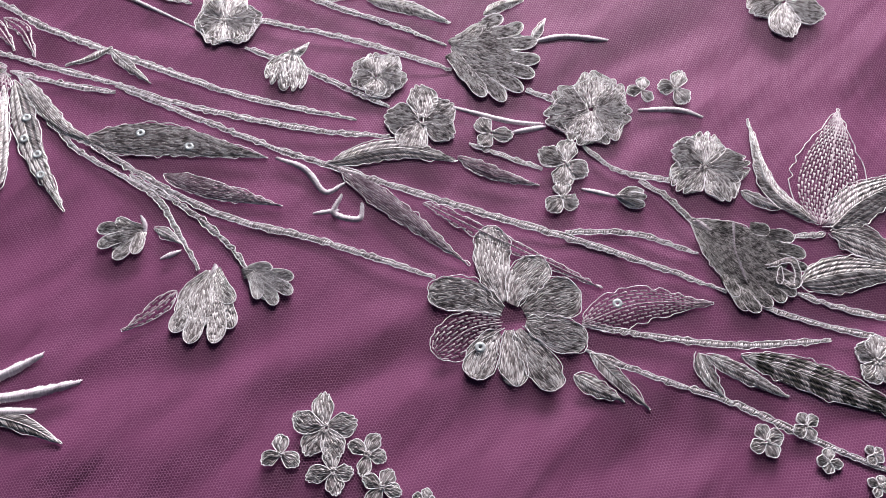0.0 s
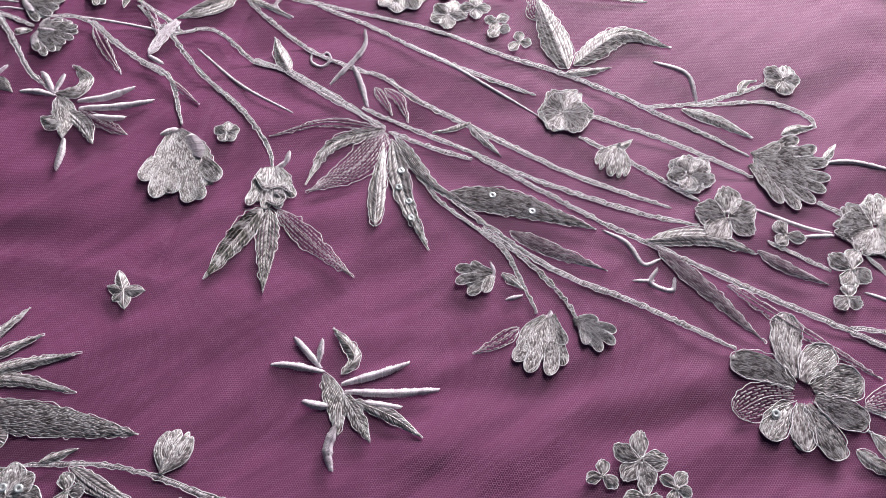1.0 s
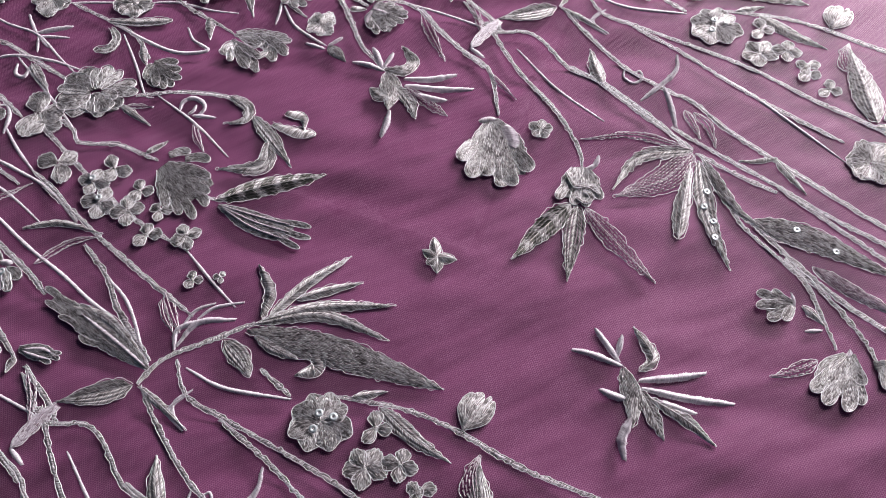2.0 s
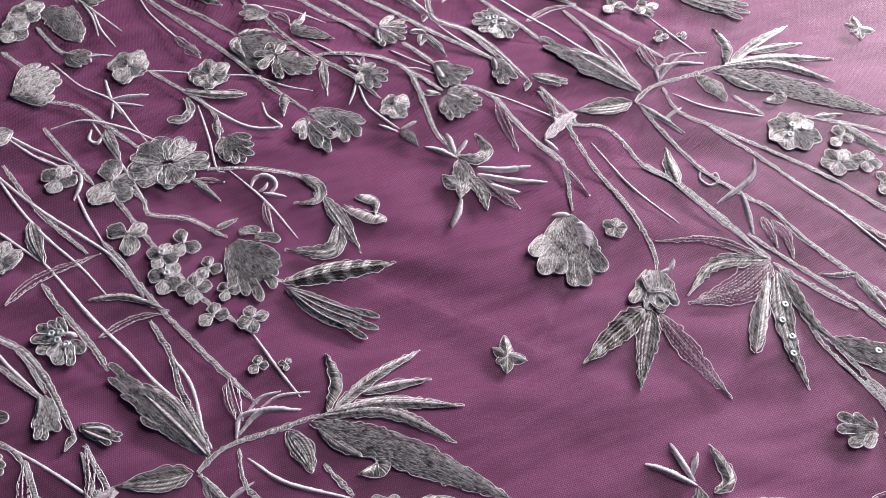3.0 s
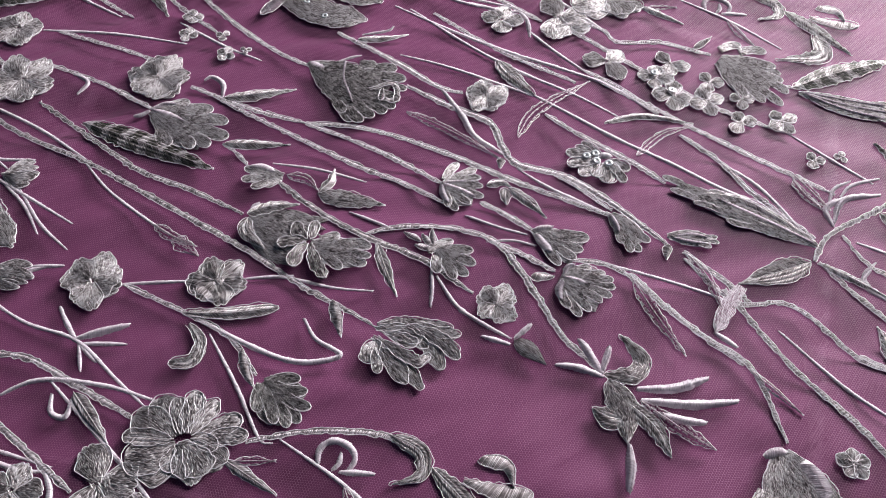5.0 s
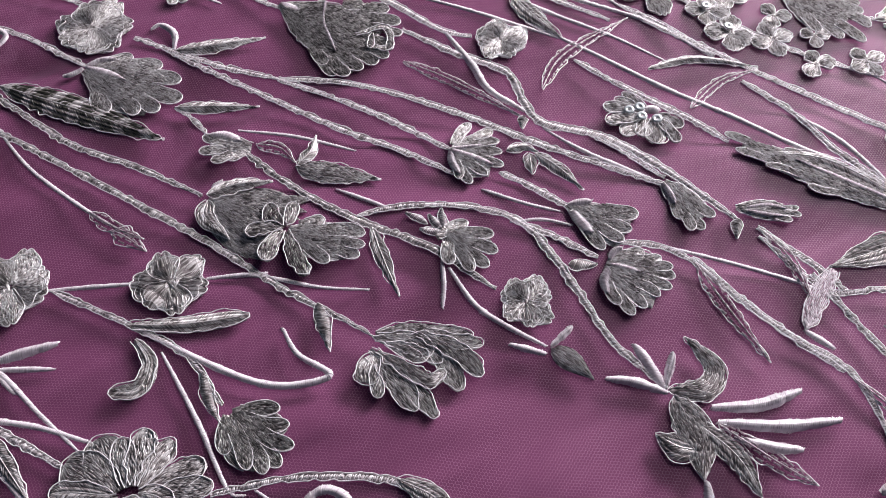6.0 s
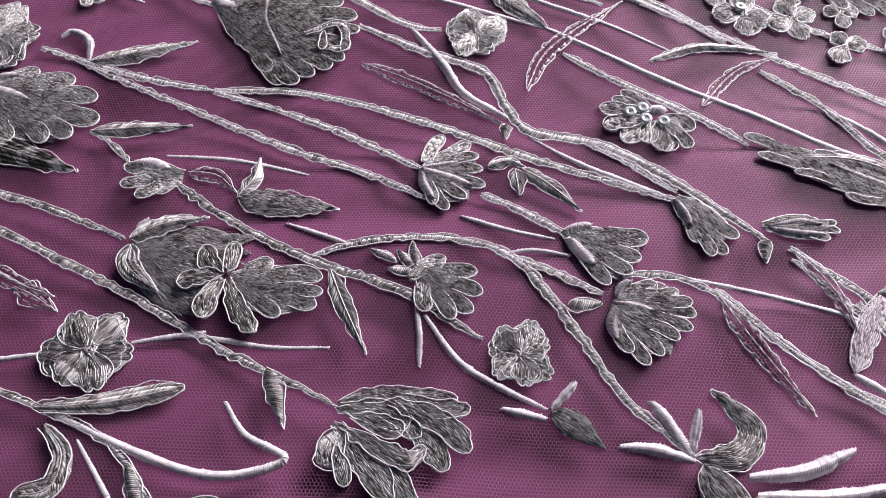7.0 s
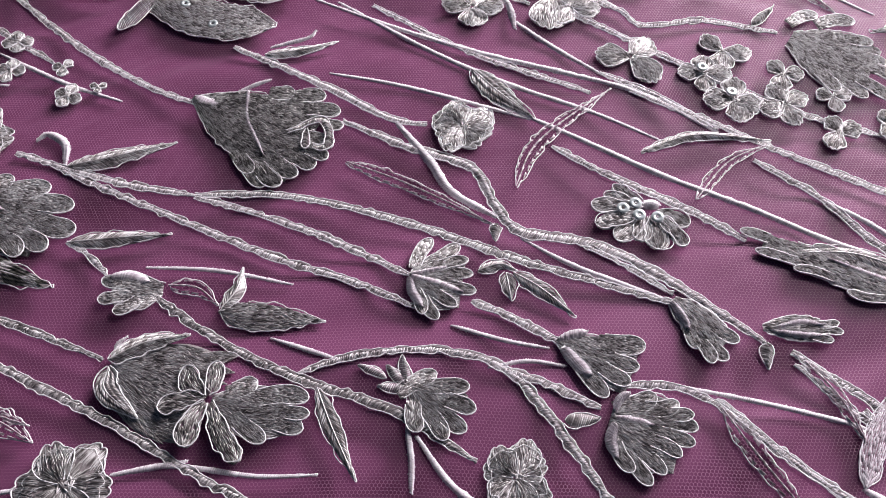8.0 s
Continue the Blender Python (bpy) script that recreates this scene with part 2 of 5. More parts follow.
            a = self.at(np.clip(u, 0, 1), sgn * va * 0.97)
            b = self.at(np.clip(u + rise, 0, 0.99), sgn * vb * 0.96)
        elif style == "satin":
            k = max(4, int(self.len / gap))
            u = np.linspace(0.0, 0.985, k)
            rise = np.clip(w * 0.8 / self.len, 0.0, 0.25)
            s = rng.uniform(0.9, 1.05, k)
            a, b = self.at(u, -s), self.at(np.clip(u + rise, 0, 1), s)
            arch = self.dome + 0.12
        else:
            rows = max(3, int(self.len / 2.4))
            cols = max(3, int(2 * w / 1.2))
            u, v = np.meshgrid((np.arange(rows) + 0.2) / rows, np.linspace(-0.75, 0.75, cols), indexing="ij")
            u, v = (u + (np.arange(cols) % 2)[None] * 0.5 / rows).ravel(), v.ravel()
            d = 0.28 / cols
            u1 = np.clip(u + 0.75 / rows, 0, 0.98)
            a = np.vstack([self.at(u, v - d), self.at(u, v + d), self.at(u, v)])
            b = np.vstack([self.at(u1, v + d * 1.6), self.at(u1, v - d * 1.6), self.at(u1, v)])
        a[:, 2] += rng.uniform(0, 0.16, len(a))
        b[:, 2] += rng.uniform(0, 0.16, len(b))
        if style == "band":
            dark = ((u * self.len - 0.35 * w * va + rng.normal(0, 0.3, len(u))) / 7.6 % 1 > 0.42) & (rng.random(len(u)) < 0.9)
            stitches(soup, a[dark], b[dark], wide, high, 2, arch)
            a, b = a[~dark], b[~dark]
        stitches(soup, a, b, wide, high, slot, arch)


LEAVES = {
    "slant": "silver herringbone-stitched leaf with midrib and pale corded edge on net",
    "long": "dense silver thread leaf with pale corded edge on mauve net",
    "satin": "smooth silver satin-stitched leaf with pale corded edge on net",
    "lace": "open lace-stitched lilac leaf outlined in pale cord on net",
    "band": "silver leaf banded with dark metal thread, pale corded edge, on net",
}


def stem(pts, wide=2.5, mat=None, edges=True):
    """A laid stem: a ridge of slanted satin between two wavering cords set a little apart from it."""
    c = smooth_line(pts, 0.45)
    n = len(c)
    base = (c[0, 0], c[0, 1], 0.0)
    long = "long" if n * 0.45 > 70 else "short"
    tone = "dull grey speckled" if mat is DULL else "grey lilac satin-stitched"
    ob = thing("stem", base, f"{long} {tone} stem edged with wavy pale cords", "embroidered stem", "embroidered stems")
    nor, d = normals(c)
    s = np.linspace(0, 1, n)
    half = wide * 0.42 * (0.9 + 0.1 * np.sin(s * 9 + wide)) * np.clip(0.45 + 6 * np.minimum(s, 1 - s), 0, 1)
    left = c + nor * (half + wobble(n, 0.45, 0.2, 1.5))[:, None]
    right = c - nor * (half + wobble(n, 0.45, 0.2, 1.5))[:, None]
    fill = Soup()
    k = max(6, int(n * 0.45 / 0.3))
    g = np.linspace(0, n - 1, k)
    f = np.arange(n)
    q = np.clip(g + wide * 0.3 / 0.45 + rng.normal(0, 0.7, k), 0, n - 1)
    near, far = rng.uniform(0.6, 0.97, k), rng.uniform(0.6, 0.97, k)
    a = np.stack([np.interp(g, f, c[:, i] - nor[:, i] * half) * near + np.interp(g, f, c[:, i]) * (1 - near) for i in (0, 1)] + [np.full(k, 0.12)], 1)
    b = np.stack([np.interp(q, f, c[:, i] + nor[:, i] * half) * far + np.interp(q, f, c[:, i]) * (1 - far) for i in (0, 1)] + [np.full(k, 0.12)], 1)
    stitches(fill, a, b, 0.36, 0.3, 0, 0.22 + 0.1 * wide)
    # dark sheet under the satin paints the shade beside the edge cords
    m = len(left)
    v = np.vstack([np.c_[left, np.full(m, 0.05)], np.c_[c, np.full(m, 0.2)], np.c_[right, np.full(m, 0.05)]])
    i = np.arange(m - 1)
    fill.add(v, np.vstack([np.stack([i, i + 1, i + 1 + m, i + m], 1), np.stack([i + m, i + 1 + m, i + 1 + 2 * m, i + 2 * m], 1)])[:, ::-1], 1)
    part("satin_filling", fill, [mat or STEM, BACKING], ob, base)
    for line in (left, right) if edges else ():
        e = Soup()
        cord(e, line, 0.23, 0, 0.2)
        part("edge_cord", e, [CORD], ob, base, "wavy pale twisted cord")
    return ob


def roll(soup, pts, wide, taper):
    """Satin thread wound closely across a padded line."""
    c = smooth_line(pts, 0.44)
    n = len(c)
    nor, d = normals(c)
    s = np.linspace(0, 1, n)
    half = wide / 2 * (taper + (1 - taper) * np.sin(np.pi * np.clip(0.04 + 0.92 * s, 0, 1)) ** 0.6) * (1 + wobble(n, 0.44, 0.07, 1.8))
    rings = [np.c_[c + nor * (half * a)[:, None], 0.02 + half * h] for a, h in ((-0.95, 0.0), (-0.7, 0.62), (0.0, 0.92), (0.7, 0.62), (0.95, 0.0))]
    v = np.stack(rings, 1).reshape(-1, 3)
    p, q = np.meshgrid(np.arange(n - 1), np.arange(4), indexing="ij")
    a = (p * 5 + q).ravel()
    soup.add(v, np.stack([a, a + 5, a + 6, a + 1], 1)[:, ::-1], 0)
    lean = d * 0.16 * wide + rng.normal(0, 0.06, (n, 2))
    for k in (-1.0, 1.0):
        e = np.c_[c + (nor * (half * k)[:, None] + lean * k) * rng.uniform(0.92, 1.1, n)[:, None], np.full(n, 0.05)]
        m = np.c_[c - lean * 0.1 * k, half * 0.95]
        stitches(soup, e, m, 0.42, 0.27, 0, 0.0)
        soup.v[-1].reshape(n, 9, 3)[:, 3:6, 2] += (half * 0.22)[:, None]


def tendril(pts, wide=1.3, taper=0.2, mat=None):
    """A raised roll of white satin thread."""
    soup = Soup()
    roll(soup, pts, wide * 0.88 + 0.24, taper)
    base = (pts[0][0], pts[0][1], 0.0)
    thin = "thin" if wide < 1.6 else "thick"
    ob = thing("tendril", base, f"{thin} raised white satin-thread tendril sewn on mauve net", "embroidered tendril", "satin tendrils")
    part("satin_roll", soup, [mat or WHITE], ob, base)
    return ob


def leaf_half(w, shape):
    if shape == "long":
        return lambda u: w * np.maximum(np.sin(np.pi * np.clip(u, 0, 1) ** 0.8) ** 0.8, 0.06 * (1 - u))
    if shape == "finger":
        return lambda u: w * (0.3 + 0.7 * np.sin(np.pi * 0.5 * np.clip(u * 1.6, 0, 1))) * np.sqrt(np.clip(1 - (np.clip(u - 0.72, 0, 1) / 0.288) ** 2, 0.02, 1))
    if shape == "tab":
        return lambda u: w * (0.86 + 0.14 * np.clip(u * 1.5, 0, 1)) * np.sqrt(np.clip(1 - (np.clip(u - 0.66, 0, 1) / 0.345) ** 2, 0.01, 1))
    if shape == "blunt":
        return lambda u: w * np.clip(np.sin(np.pi * np.clip(0.1 + 0.78 * u, 0, 1)) ** 0.6, 0, 1) * np.clip((1.02 - u) * 6, 0.15, 1)
    return lambda u: w * np.maximum(np.sin(np.pi * np.clip(u, 0, 1) ** 0.65) ** 1.0, 0.04)


def add_leaf(ob, base, pts, w, style, shape="leaf", name="blade", edged=True, mat=None, dome=0.7, veined=True, gap=0.54, lift=0.0):
    p = Patch(pts, leaf_half(w / 2, shape), None, dome, 0.15 + lift)
    soup = Soup()
    lace = style == "lace"
    if not lace:
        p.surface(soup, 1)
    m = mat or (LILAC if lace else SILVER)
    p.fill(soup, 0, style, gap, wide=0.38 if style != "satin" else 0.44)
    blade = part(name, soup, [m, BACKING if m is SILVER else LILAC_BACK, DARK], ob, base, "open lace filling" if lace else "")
    if edged:
        e = Soup()
        o = p.outline()
        k = len(o)
        nor, _ = normals(o)
        cord(e, o + nor * wobble(k, 0.6, 0.12 + 0.03 * min(w, 8), 1.7)[:, None], 0.23, 0, 0.25 + lift + (0.45 if shape == "finger" else 0.0))
        part("outline_cord", e, [CORD], blade, base, "pale twisted cord")
    if veined and style in ("slant", "lace", "band"):
        e = Soup()
        u = np.linspace(0.0, 0.9, max(4, int(p.len / 0.6)))
        q = p.at(u, 0 * u)
        cord(e, q[:, :2], 0.25, 0, 0, q[:, 2])
        part("midrib", e, [m], blade, base)
    return p


def leaf(pts, w, style="slant", shape="leaf", edged=True, mat=None, sequins=0, lift=0.0):
    base = (pts[0][0], pts[0][1], 0.0)
    ob = thing("leaf", base, LEAVES[style], "embroidered leaf", "embroidered leaves")
    p = add_leaf(ob, base, pts, w, style, shape, edged=edged, mat=mat, lift=lift)
    for i in range(sequins):
        q = p.at(0.3 + 0.55 * i / max(1, sequins), 0.3 * (-1) ** i)
        sequin(ob, base, q[0], q[1], 1.4, q[2] + 0.35)
    return ob


def sequin(ob, base, x, y, r=1.5, z=1.3):
    s = Soup()
    k = 18
    a = np.linspace(0, 2 * np.pi, k, endpoint=False)
    rings = []
    tilt = rng.uniform(-0.12, 0.12, 2)
    for q, h in ((0.28, 0.0), (0.3, 0.1), (0.62, 0.22), (1.0, 0.06), (1.0, 0.0)):
        px, py = r * q * np.cos(a), r * q * np.sin(a)
        rings.append(np.stack([x + px, y + py, z + h + px * tilt[0] + py * tilt[1]], 1))
    v = np.concatenate(rings)
    i = np.arange(k)
    j = (i + 1) % k
    s.add(v, np.vstack([np.stack([i + g * k, i + g * k + k, j + g * k + k, j + g * k], 1) for g in range(4)])[:, ::-1])
    part("sequin", s, [SEQUIN], ob, base, "round pearly sequin")


def scallop(v, lobes, depth):
    return 1 - depth * (1 - np.abs(np.sin(np.pi * lobes * (v + 1) / 2)) ** 0.45)


def blossom(x, y, r, n=5, turn=0.0, mat=None, sequins=0, core=True, tip=0.14, full=1.0, lift=0.0, style="long"):
    """A flower seen from above: n rounded petals about a knotted centre."""
    base = (x, y, 0.0)
    small = r < 5.5
    count = {3: "three", 4: "four", 5: "five", 6: "six", 7: "seven", 8: "eight"}[n]
    size = "tiny" if small else ("large" if r > 15 else "round")
    extra = " and sequins" if sequins else " on net"
    ob = thing("sprig_flower" if small else "blossom", base, f"{size} silver embroidered flower with {count} corded petals{extra}", "embroidered flower", "embroidered flowers")
    w = full * r * min(0.47, (0.76 if n < 6 else 0.98) * math.tan(math.pi / max(n, 3)))
    lobes = 1 if small or n > 7 else (2 if n > 5 else 3)
    for i in range(n):
        a = radians(turn) + 2 * math.pi * (i + rng.uniform(-0.1, 0.1)) / n
        d = np.array([math.cos(a), math.sin(a)])
        k = np.array([-d[1], d[0]]) * rng.uniform(-0.1, 0.1) * r
        rr, ww = r * rng.uniform(0.86, 1.1), w * rng.uniform(0.88, 1.12)
        o = np.array([x, y])
        deep = tip * rng.uniform(0.6, 1.3) if lobes > 1 else 0.03
        end = (lambda v, deep=deep: (1 - 0.14 * v * v) * scallop(v, lobes, deep))
        half = (lambda u, ww=ww: ww * (0.2 + 0.8 * np.sin(np.pi * 0.5 * np.clip(u * 1.35, 0, 1))) * np.sqrt(np.clip(1 - (np.clip(u - 0.7, 0, 1) / 0.36) ** 2, 0, 1)))
        p = Patch([o + d * r * (0.05 if core else 0.14), o + d * rr * 0.55 + k, o + d * rr], half, end, 0.6 if small else 0.7, lift + 0.12 + 0.1 * (i % 3))
        s = Soup()
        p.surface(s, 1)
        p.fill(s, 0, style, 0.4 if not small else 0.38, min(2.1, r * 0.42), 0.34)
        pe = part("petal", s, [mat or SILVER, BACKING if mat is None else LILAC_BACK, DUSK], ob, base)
        e = Soup()
        cord(e, p.outline(lobes=lobes), 0.24 if not small else 0.23, 0, lift + 0.5 + 0.1 * (i % 3))
        part("outline_cord", e, [CORD], pe, base, "pale twisted cord")
        if n > 5 and not sequins:
            v = np.linspace(-0.85, 0.85, max(6, int(ww * 2 / 0.5)))
            q = p.at(0.66 + 0.16 * np.cos(v * 1.6) + 0.04 * np.sin(v * 7 + i), v)
            e = Soup()
            cord(e, q[:, :2], 0.2, 0, 0, q[:, 2] + 0.1)
            part("fold_line", e, [CORD], pe, base, "pale cord along a petal fold")
    if core:
        s = Soup()
        k = 14 if not small else 7
        a = rng.uniform(0, 2 * np.pi, k)
        q = r * 0.17 * np.sqrt(rng.random(k))
        c = np.stack([x + q * np.cos(a), y + q * np.sin(a), np.full(k, lift + 0.8)], 1)
        d = rng.uniform(0, 2 * np.pi, k)
        o = np.stack([np.cos(d), np.sin(d), 0 * d], 1) * r * 0.11
        stitches(s, c - o, c + o, 0.45, 0.3, 0, 0.3)
        part("knotted_centre", s, [mat or SILVER], ob, base)
    for i in range(sequins):
        a = 2.1 + i * 2.4
        q = r * (0.22 + 0.1 * i)
        sequin(ob, base, x + q * math.cos(a), y + q * math.sin(a), 1.5, 1.9)
    return ob


def bell(bx, by, tx, ty, wide, lobes=5, open_=0.5, calyx=True, mat=None, sequins=0):
    """A flower seen from the side: a stitched fan from its base to a rim of rounded fingers."""
    base = (bx, by, 0.0)
    size = "large" if wide > 20 else ("small" if wide < 9 else "mid-sized")
    ob = thing("bell_flower", base, f"{size} silver embroidered bell flower with scalloped corded rim on net", "embroidered flower", "embroidered flowers")
    L = math.hypot(tx - bx, ty - by)
    ax = np.array([tx - bx, ty - by]) / L
    nr = np.array([-ax[1], ax[0]])
    o = np.array([bx, by])
    jag = rng.uniform(0.8, 1.12, 24)
    skew = rng.uniform(-0.1, 0.1)
    deep = rng.uniform(0.24, 0.4)

    def end(v):
        v = np.clip(np.asarray(v, float), -1, 1)
        f = np.clip((v + 1) / 2 * lobes, 0, lobes - 1e-6)
        vw = v + 0.16 * np.sin(3.1 * v + 5 * skew * 10) * (1 - v * v)
        g = np.interp(f, np.arange(lobes + 1), 1 + (jag[:lobes + 1] - 1) * 0.5)
        return (1 - 0.30 * np.abs(v) ** 2.4 + skew * v) * g * scallop(vw, lobes, deep * np.interp(f, np.arange(lobes + 1), 2.2 * jag[12:13 + lobes] - 1.2))

    def half(u):
        return wide * 0.52 * (0.08 + 0.92 * np.sin(np.pi * 0.5 * np.clip(u * 1.3, 0, 1)) ** (0.8 + 0.6 * open_))

    p = Patch([o, o + ax * L * 0.5, o + ax * L], half, end, 1.3, 0.15)
    s = Soup()
    p.surface(s, 1, 9, 4 * lobes + 1)
    p.fill(s, 0, "long", 0.35, 2.3, 0.33)
    cup = part("cup", s, [mat or SILVER, BACKING if mat is None else LILAC_BACK], ob, base)
    e = Soup()
    cord(e, p.outline(lobes=lobes), 0.24, 0, 0.35)
    part("outline_cord", e, [CORD], cup, base, "pale twisted cord")
    for i in range(1, lobes):
        if rng.random() < 0.3:
            continue
        v = -1 + 2 * i / lobes
        deepest, slot = rng.uniform(0.4, 0.72), rng.uniform(0.03, 0.07)
        u = np.linspace(deepest, 0.985, max(5, int(L * (1 - deepest) / 0.6)))
        spread = slot * np.sqrt(np.clip((u - deepest) / 0.12, 0, 1))
        line = v * (0.85 + 0.15 * u) + 0.05 * np.sin(u * 9 + i)
        q = np.vstack([p.at(u[::-1], (line - spread)[::-1]), p.at(u, line + spread)])
        e = Soup()
        cord(e, q[:, :2], 0.22, 0, 0, q[:, 2] + 0.15)
        part("petal_line", e, [CORD], cup, base, "looped pale cord between petals")
    if calyx:
        q = Patch([o - ax * 0.4, o + ax * L * 0.22 + nr * wide * 0.05, o + ax * L * rng.uniform(0.4, 0.6) + nr * wide * 0.1], leaf_half(wide * 0.07, "leaf"), None, 0.35, 1.0)
        s = Soup()
        q.surface(s, 0)
        q.fill(s, 0, "satin", 0.45)
        part("calyx", s, [PALE], ob, base, "pale satin-stitched calyx")
    for i in range(sequins):
        q = o + ax * L * (0.42 + 0.13 * (i // 2)) + nr * wide * (0.1 if i % 2 else -0.12)
        sequin(ob, base, q[0], q[1], 1.5, 1.9)
    return ob


def spray(name, label, root, blades, rolls=(), sequins=(), mat=None, lift=0.0):
    """A burst of leaves, petals and rolls that share one root."""
    base = (root[0], root[1], 0.0)
    flower = name == "ruffled_flower"
    ob = thing(name, base, label, "embroidered flower" if flower else "embroidered spray", "embroidered flowers" if flower else "embroidered sprays")
    for i, (pts, w, style) in enumerate(blades):
        if flower:
            tone = {"lace": LILAC}.get(style, mat)
            add_leaf(ob, base, pts, w, style, "finger", "petal", True, tone, 0.5, gap=0.42, lift=lift + 0.16 * (i % 4))
        else:
            add_leaf(ob, base, pts, w, style, "long", edged=True, mat=mat)
    for pts, w in rolls:
        soup = Soup()
        roll(soup, pts, w, 0.15)
        part("satin_roll", soup, [WHITE], ob, base, "raised white satin roll")
    for x, y in sequins:
        sequin(ob, base, x, y, 1.5, 1.9)
    return ob


def fan_flower(label, spine, widths, lobes=(), pads=(), hooks=(), tufts=(), corded=True, mat=None, dome=0.7, lift=0.0, focus=None):
    """A side-on flower: a stitched cup along a spine with its widths, and a rim of (tip x, tip y, width, length) fingers."""
    base = (spine[0][0], spine[0][1], 0.0)
    ob = thing("bell_flower", base, label, "embroidered flower", "embroidered flowers")
    profile = smooth_line([(i / (len(widths) - 1), w / 2) for i, w in enumerate(widths)], 0.04)
    p = Patch(spine, lambda u: np.interp(u, profile[:, 0], profile[:, 1]), None, dome, 0.15 + lift)
    tone = mat or SILVER
    s = Soup()
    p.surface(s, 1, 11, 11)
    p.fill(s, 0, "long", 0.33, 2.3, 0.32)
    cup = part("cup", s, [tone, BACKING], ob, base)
    for side in (-1.0, 1.0) if corded else ():
        u = np.linspace(0, 0.86, max(6, int(p.len / 0.6)))
        line = p.at(u, side * np.ones(len(u)))[:, :2]
        e = Soup()
        cord(e, line + wobble(len(u), 0.6, 0.14, 1.7)[:, None], 0.24, 0, 0.25 + lift)
        part("edge_cord", e, [CORD], cup, base, "pale twisted cord")
    f = np.array(focus or spine[0], float)
    for i, (x, y, w, long) in enumerate(list(lobes) + list(tufts)):
        tip = np.array([x, y])
        d = (tip - f) / np.linalg.norm(tip - f)
        side = np.array([-d[1], d[0]]) * rng.uniform(-0.12, 0.12) * long
        long = long * rng.uniform(0.95, 1.3)
        z = 0.42 + lift + 0.1 * (i % 3)
        tuft = i >= len(lobes)
        q = Patch([tip - d * long, tip - d * long * 0.45 + side, tip], leaf_half(w * (0.5 if tuft else 0.43), "leaf" if tuft else "tab"), None, 0.16, z - (0.3 if tuft else 0.0))
        s = Soup()
        q.surface(s, 1)
        q.fill(s, 0, "long", 0.34, 1.9, 0.32)
        lobe = part("thread_tuft" if tuft else "petal_lobe", s, [tone, BACKING], ob, base)
        if not tuft:
            e = Soup()
            o = q.outline(0.45, start=rng.uniform(0.05, 0.4))
            cord(e, o, 0.24, 0, z + 0.18)
            part("outline_cord", e, [CORD], lobe, base, "pale twisted cord")
    for pts, w in pads:
        q = Patch(pts, leaf_half(w / 2, "blunt"), None, 0.5, 0.75 + lift)
        s = Soup()
        q.surface(s, 1)
        q.fill(s, 0, "satin", 0.36, wide=0.42)
        part("satin_pad", s, [WHITE, PALE], ob, base, "raised white satin pad")
    for pts, w in hooks:
        add_leaf(ob, base, pts, w, "satin", "finger", "folded_edge", mat=tone, dome=0.6, lift=lift + 0.8)
    return ob


# ---- the cloth and its net ----
def build_cloth():
    xs = np.concatenate([np.linspace(-1300, -640, 14), np.linspace(-620, 260, 240), np.linspace(280, 900, 14)])
    ys = np.concatenate([np.linspace(-800, -150, 14), np.linspace(-140, 560, 200), np.linspace(580, 1300, 14)])
    x, y = np.meshgrid(xs, ys, indexing="ij")
    z = np.full(x.shape, -2.4)
    for _ in range(11):
        a = radians(118 + rng.normal(0, 22))
        long = rng.uniform(20, 85)
        w, u = x * math.cos(a) + y * math.sin(a), y * math.cos(a) - x * math.sin(a)
        bend = rng.uniform(0.6, 1.6) * np.sin(u * rng.uniform(0.012, 0.03) + rng.uniform(0, 6))
        patchy = 0.6 + 0.4 * np.sin(u * rng.uniform(0.01, 0.035) + w * 0.008 + rng.uniform(0, 6))
        z += 0.0115 * long * patchy * np.sin(2 * np.pi * w / long + bend + rng.uniform(0, 6))
    for _ in range(9):
        a = radians(122 + rng.normal(0, 16))
        long = rng.uniform(15, 28)
        w, u = x * math.cos(a) + y * math.sin(a), y * math.cos(a) - x * math.sin(a)
        bend = rng.uniform(1.0, 2.5) * np.sin(u * rng.uniform(0.012, 0.03) + rng.uniform(0, 6))
        local = np.clip(np.sin(u * rng.uniform(0.015, 0.04) + rng.uniform(0, 6)) * np.sin(w * rng.uniform(0.02, 0.05) + rng.uniform(0, 6)), 0, 1)
        z += 0.036 * long * local * np.sin(2 * np.pi * w / long + bend)
    z = np.minimum(z, -0.25)
    v = np.stack([x, y, z], -1).reshape(-1, 3)
    nx, ny = len(xs), len(ys)
    i, j = np.meshgrid(np.arange(nx - 1), np.arange(ny - 1), indexing="ij")
    a = (i * ny + j).ravel()
    s = Soup()
    s.add(v, np.stack([a, a + ny, a + ny + 1, a + 1], 1))
    ob = new("ground_cloth", s.mesh("ground_cloth", [CLOTH], (0, 0, 0)))
    tagged(ob, "smooth mauve pink satin cloth with soft diagonal creases", "cloth", kind="structure")


NEAR = (-470.0, -200.0, 62.0, 288.0)


def sway(x, y):
    """The pull of the stitches on the net: a slow sideways drift."""
    return (x + 0.8 * np.sin(y * 0.05 + x * 0.013) + 0.3 * np.sin(y * 0.13 + 1), y + 0.8 * np.sin(x * 0.043 - y * 0.02) + 0.3 * np.sin(x * 0.11))


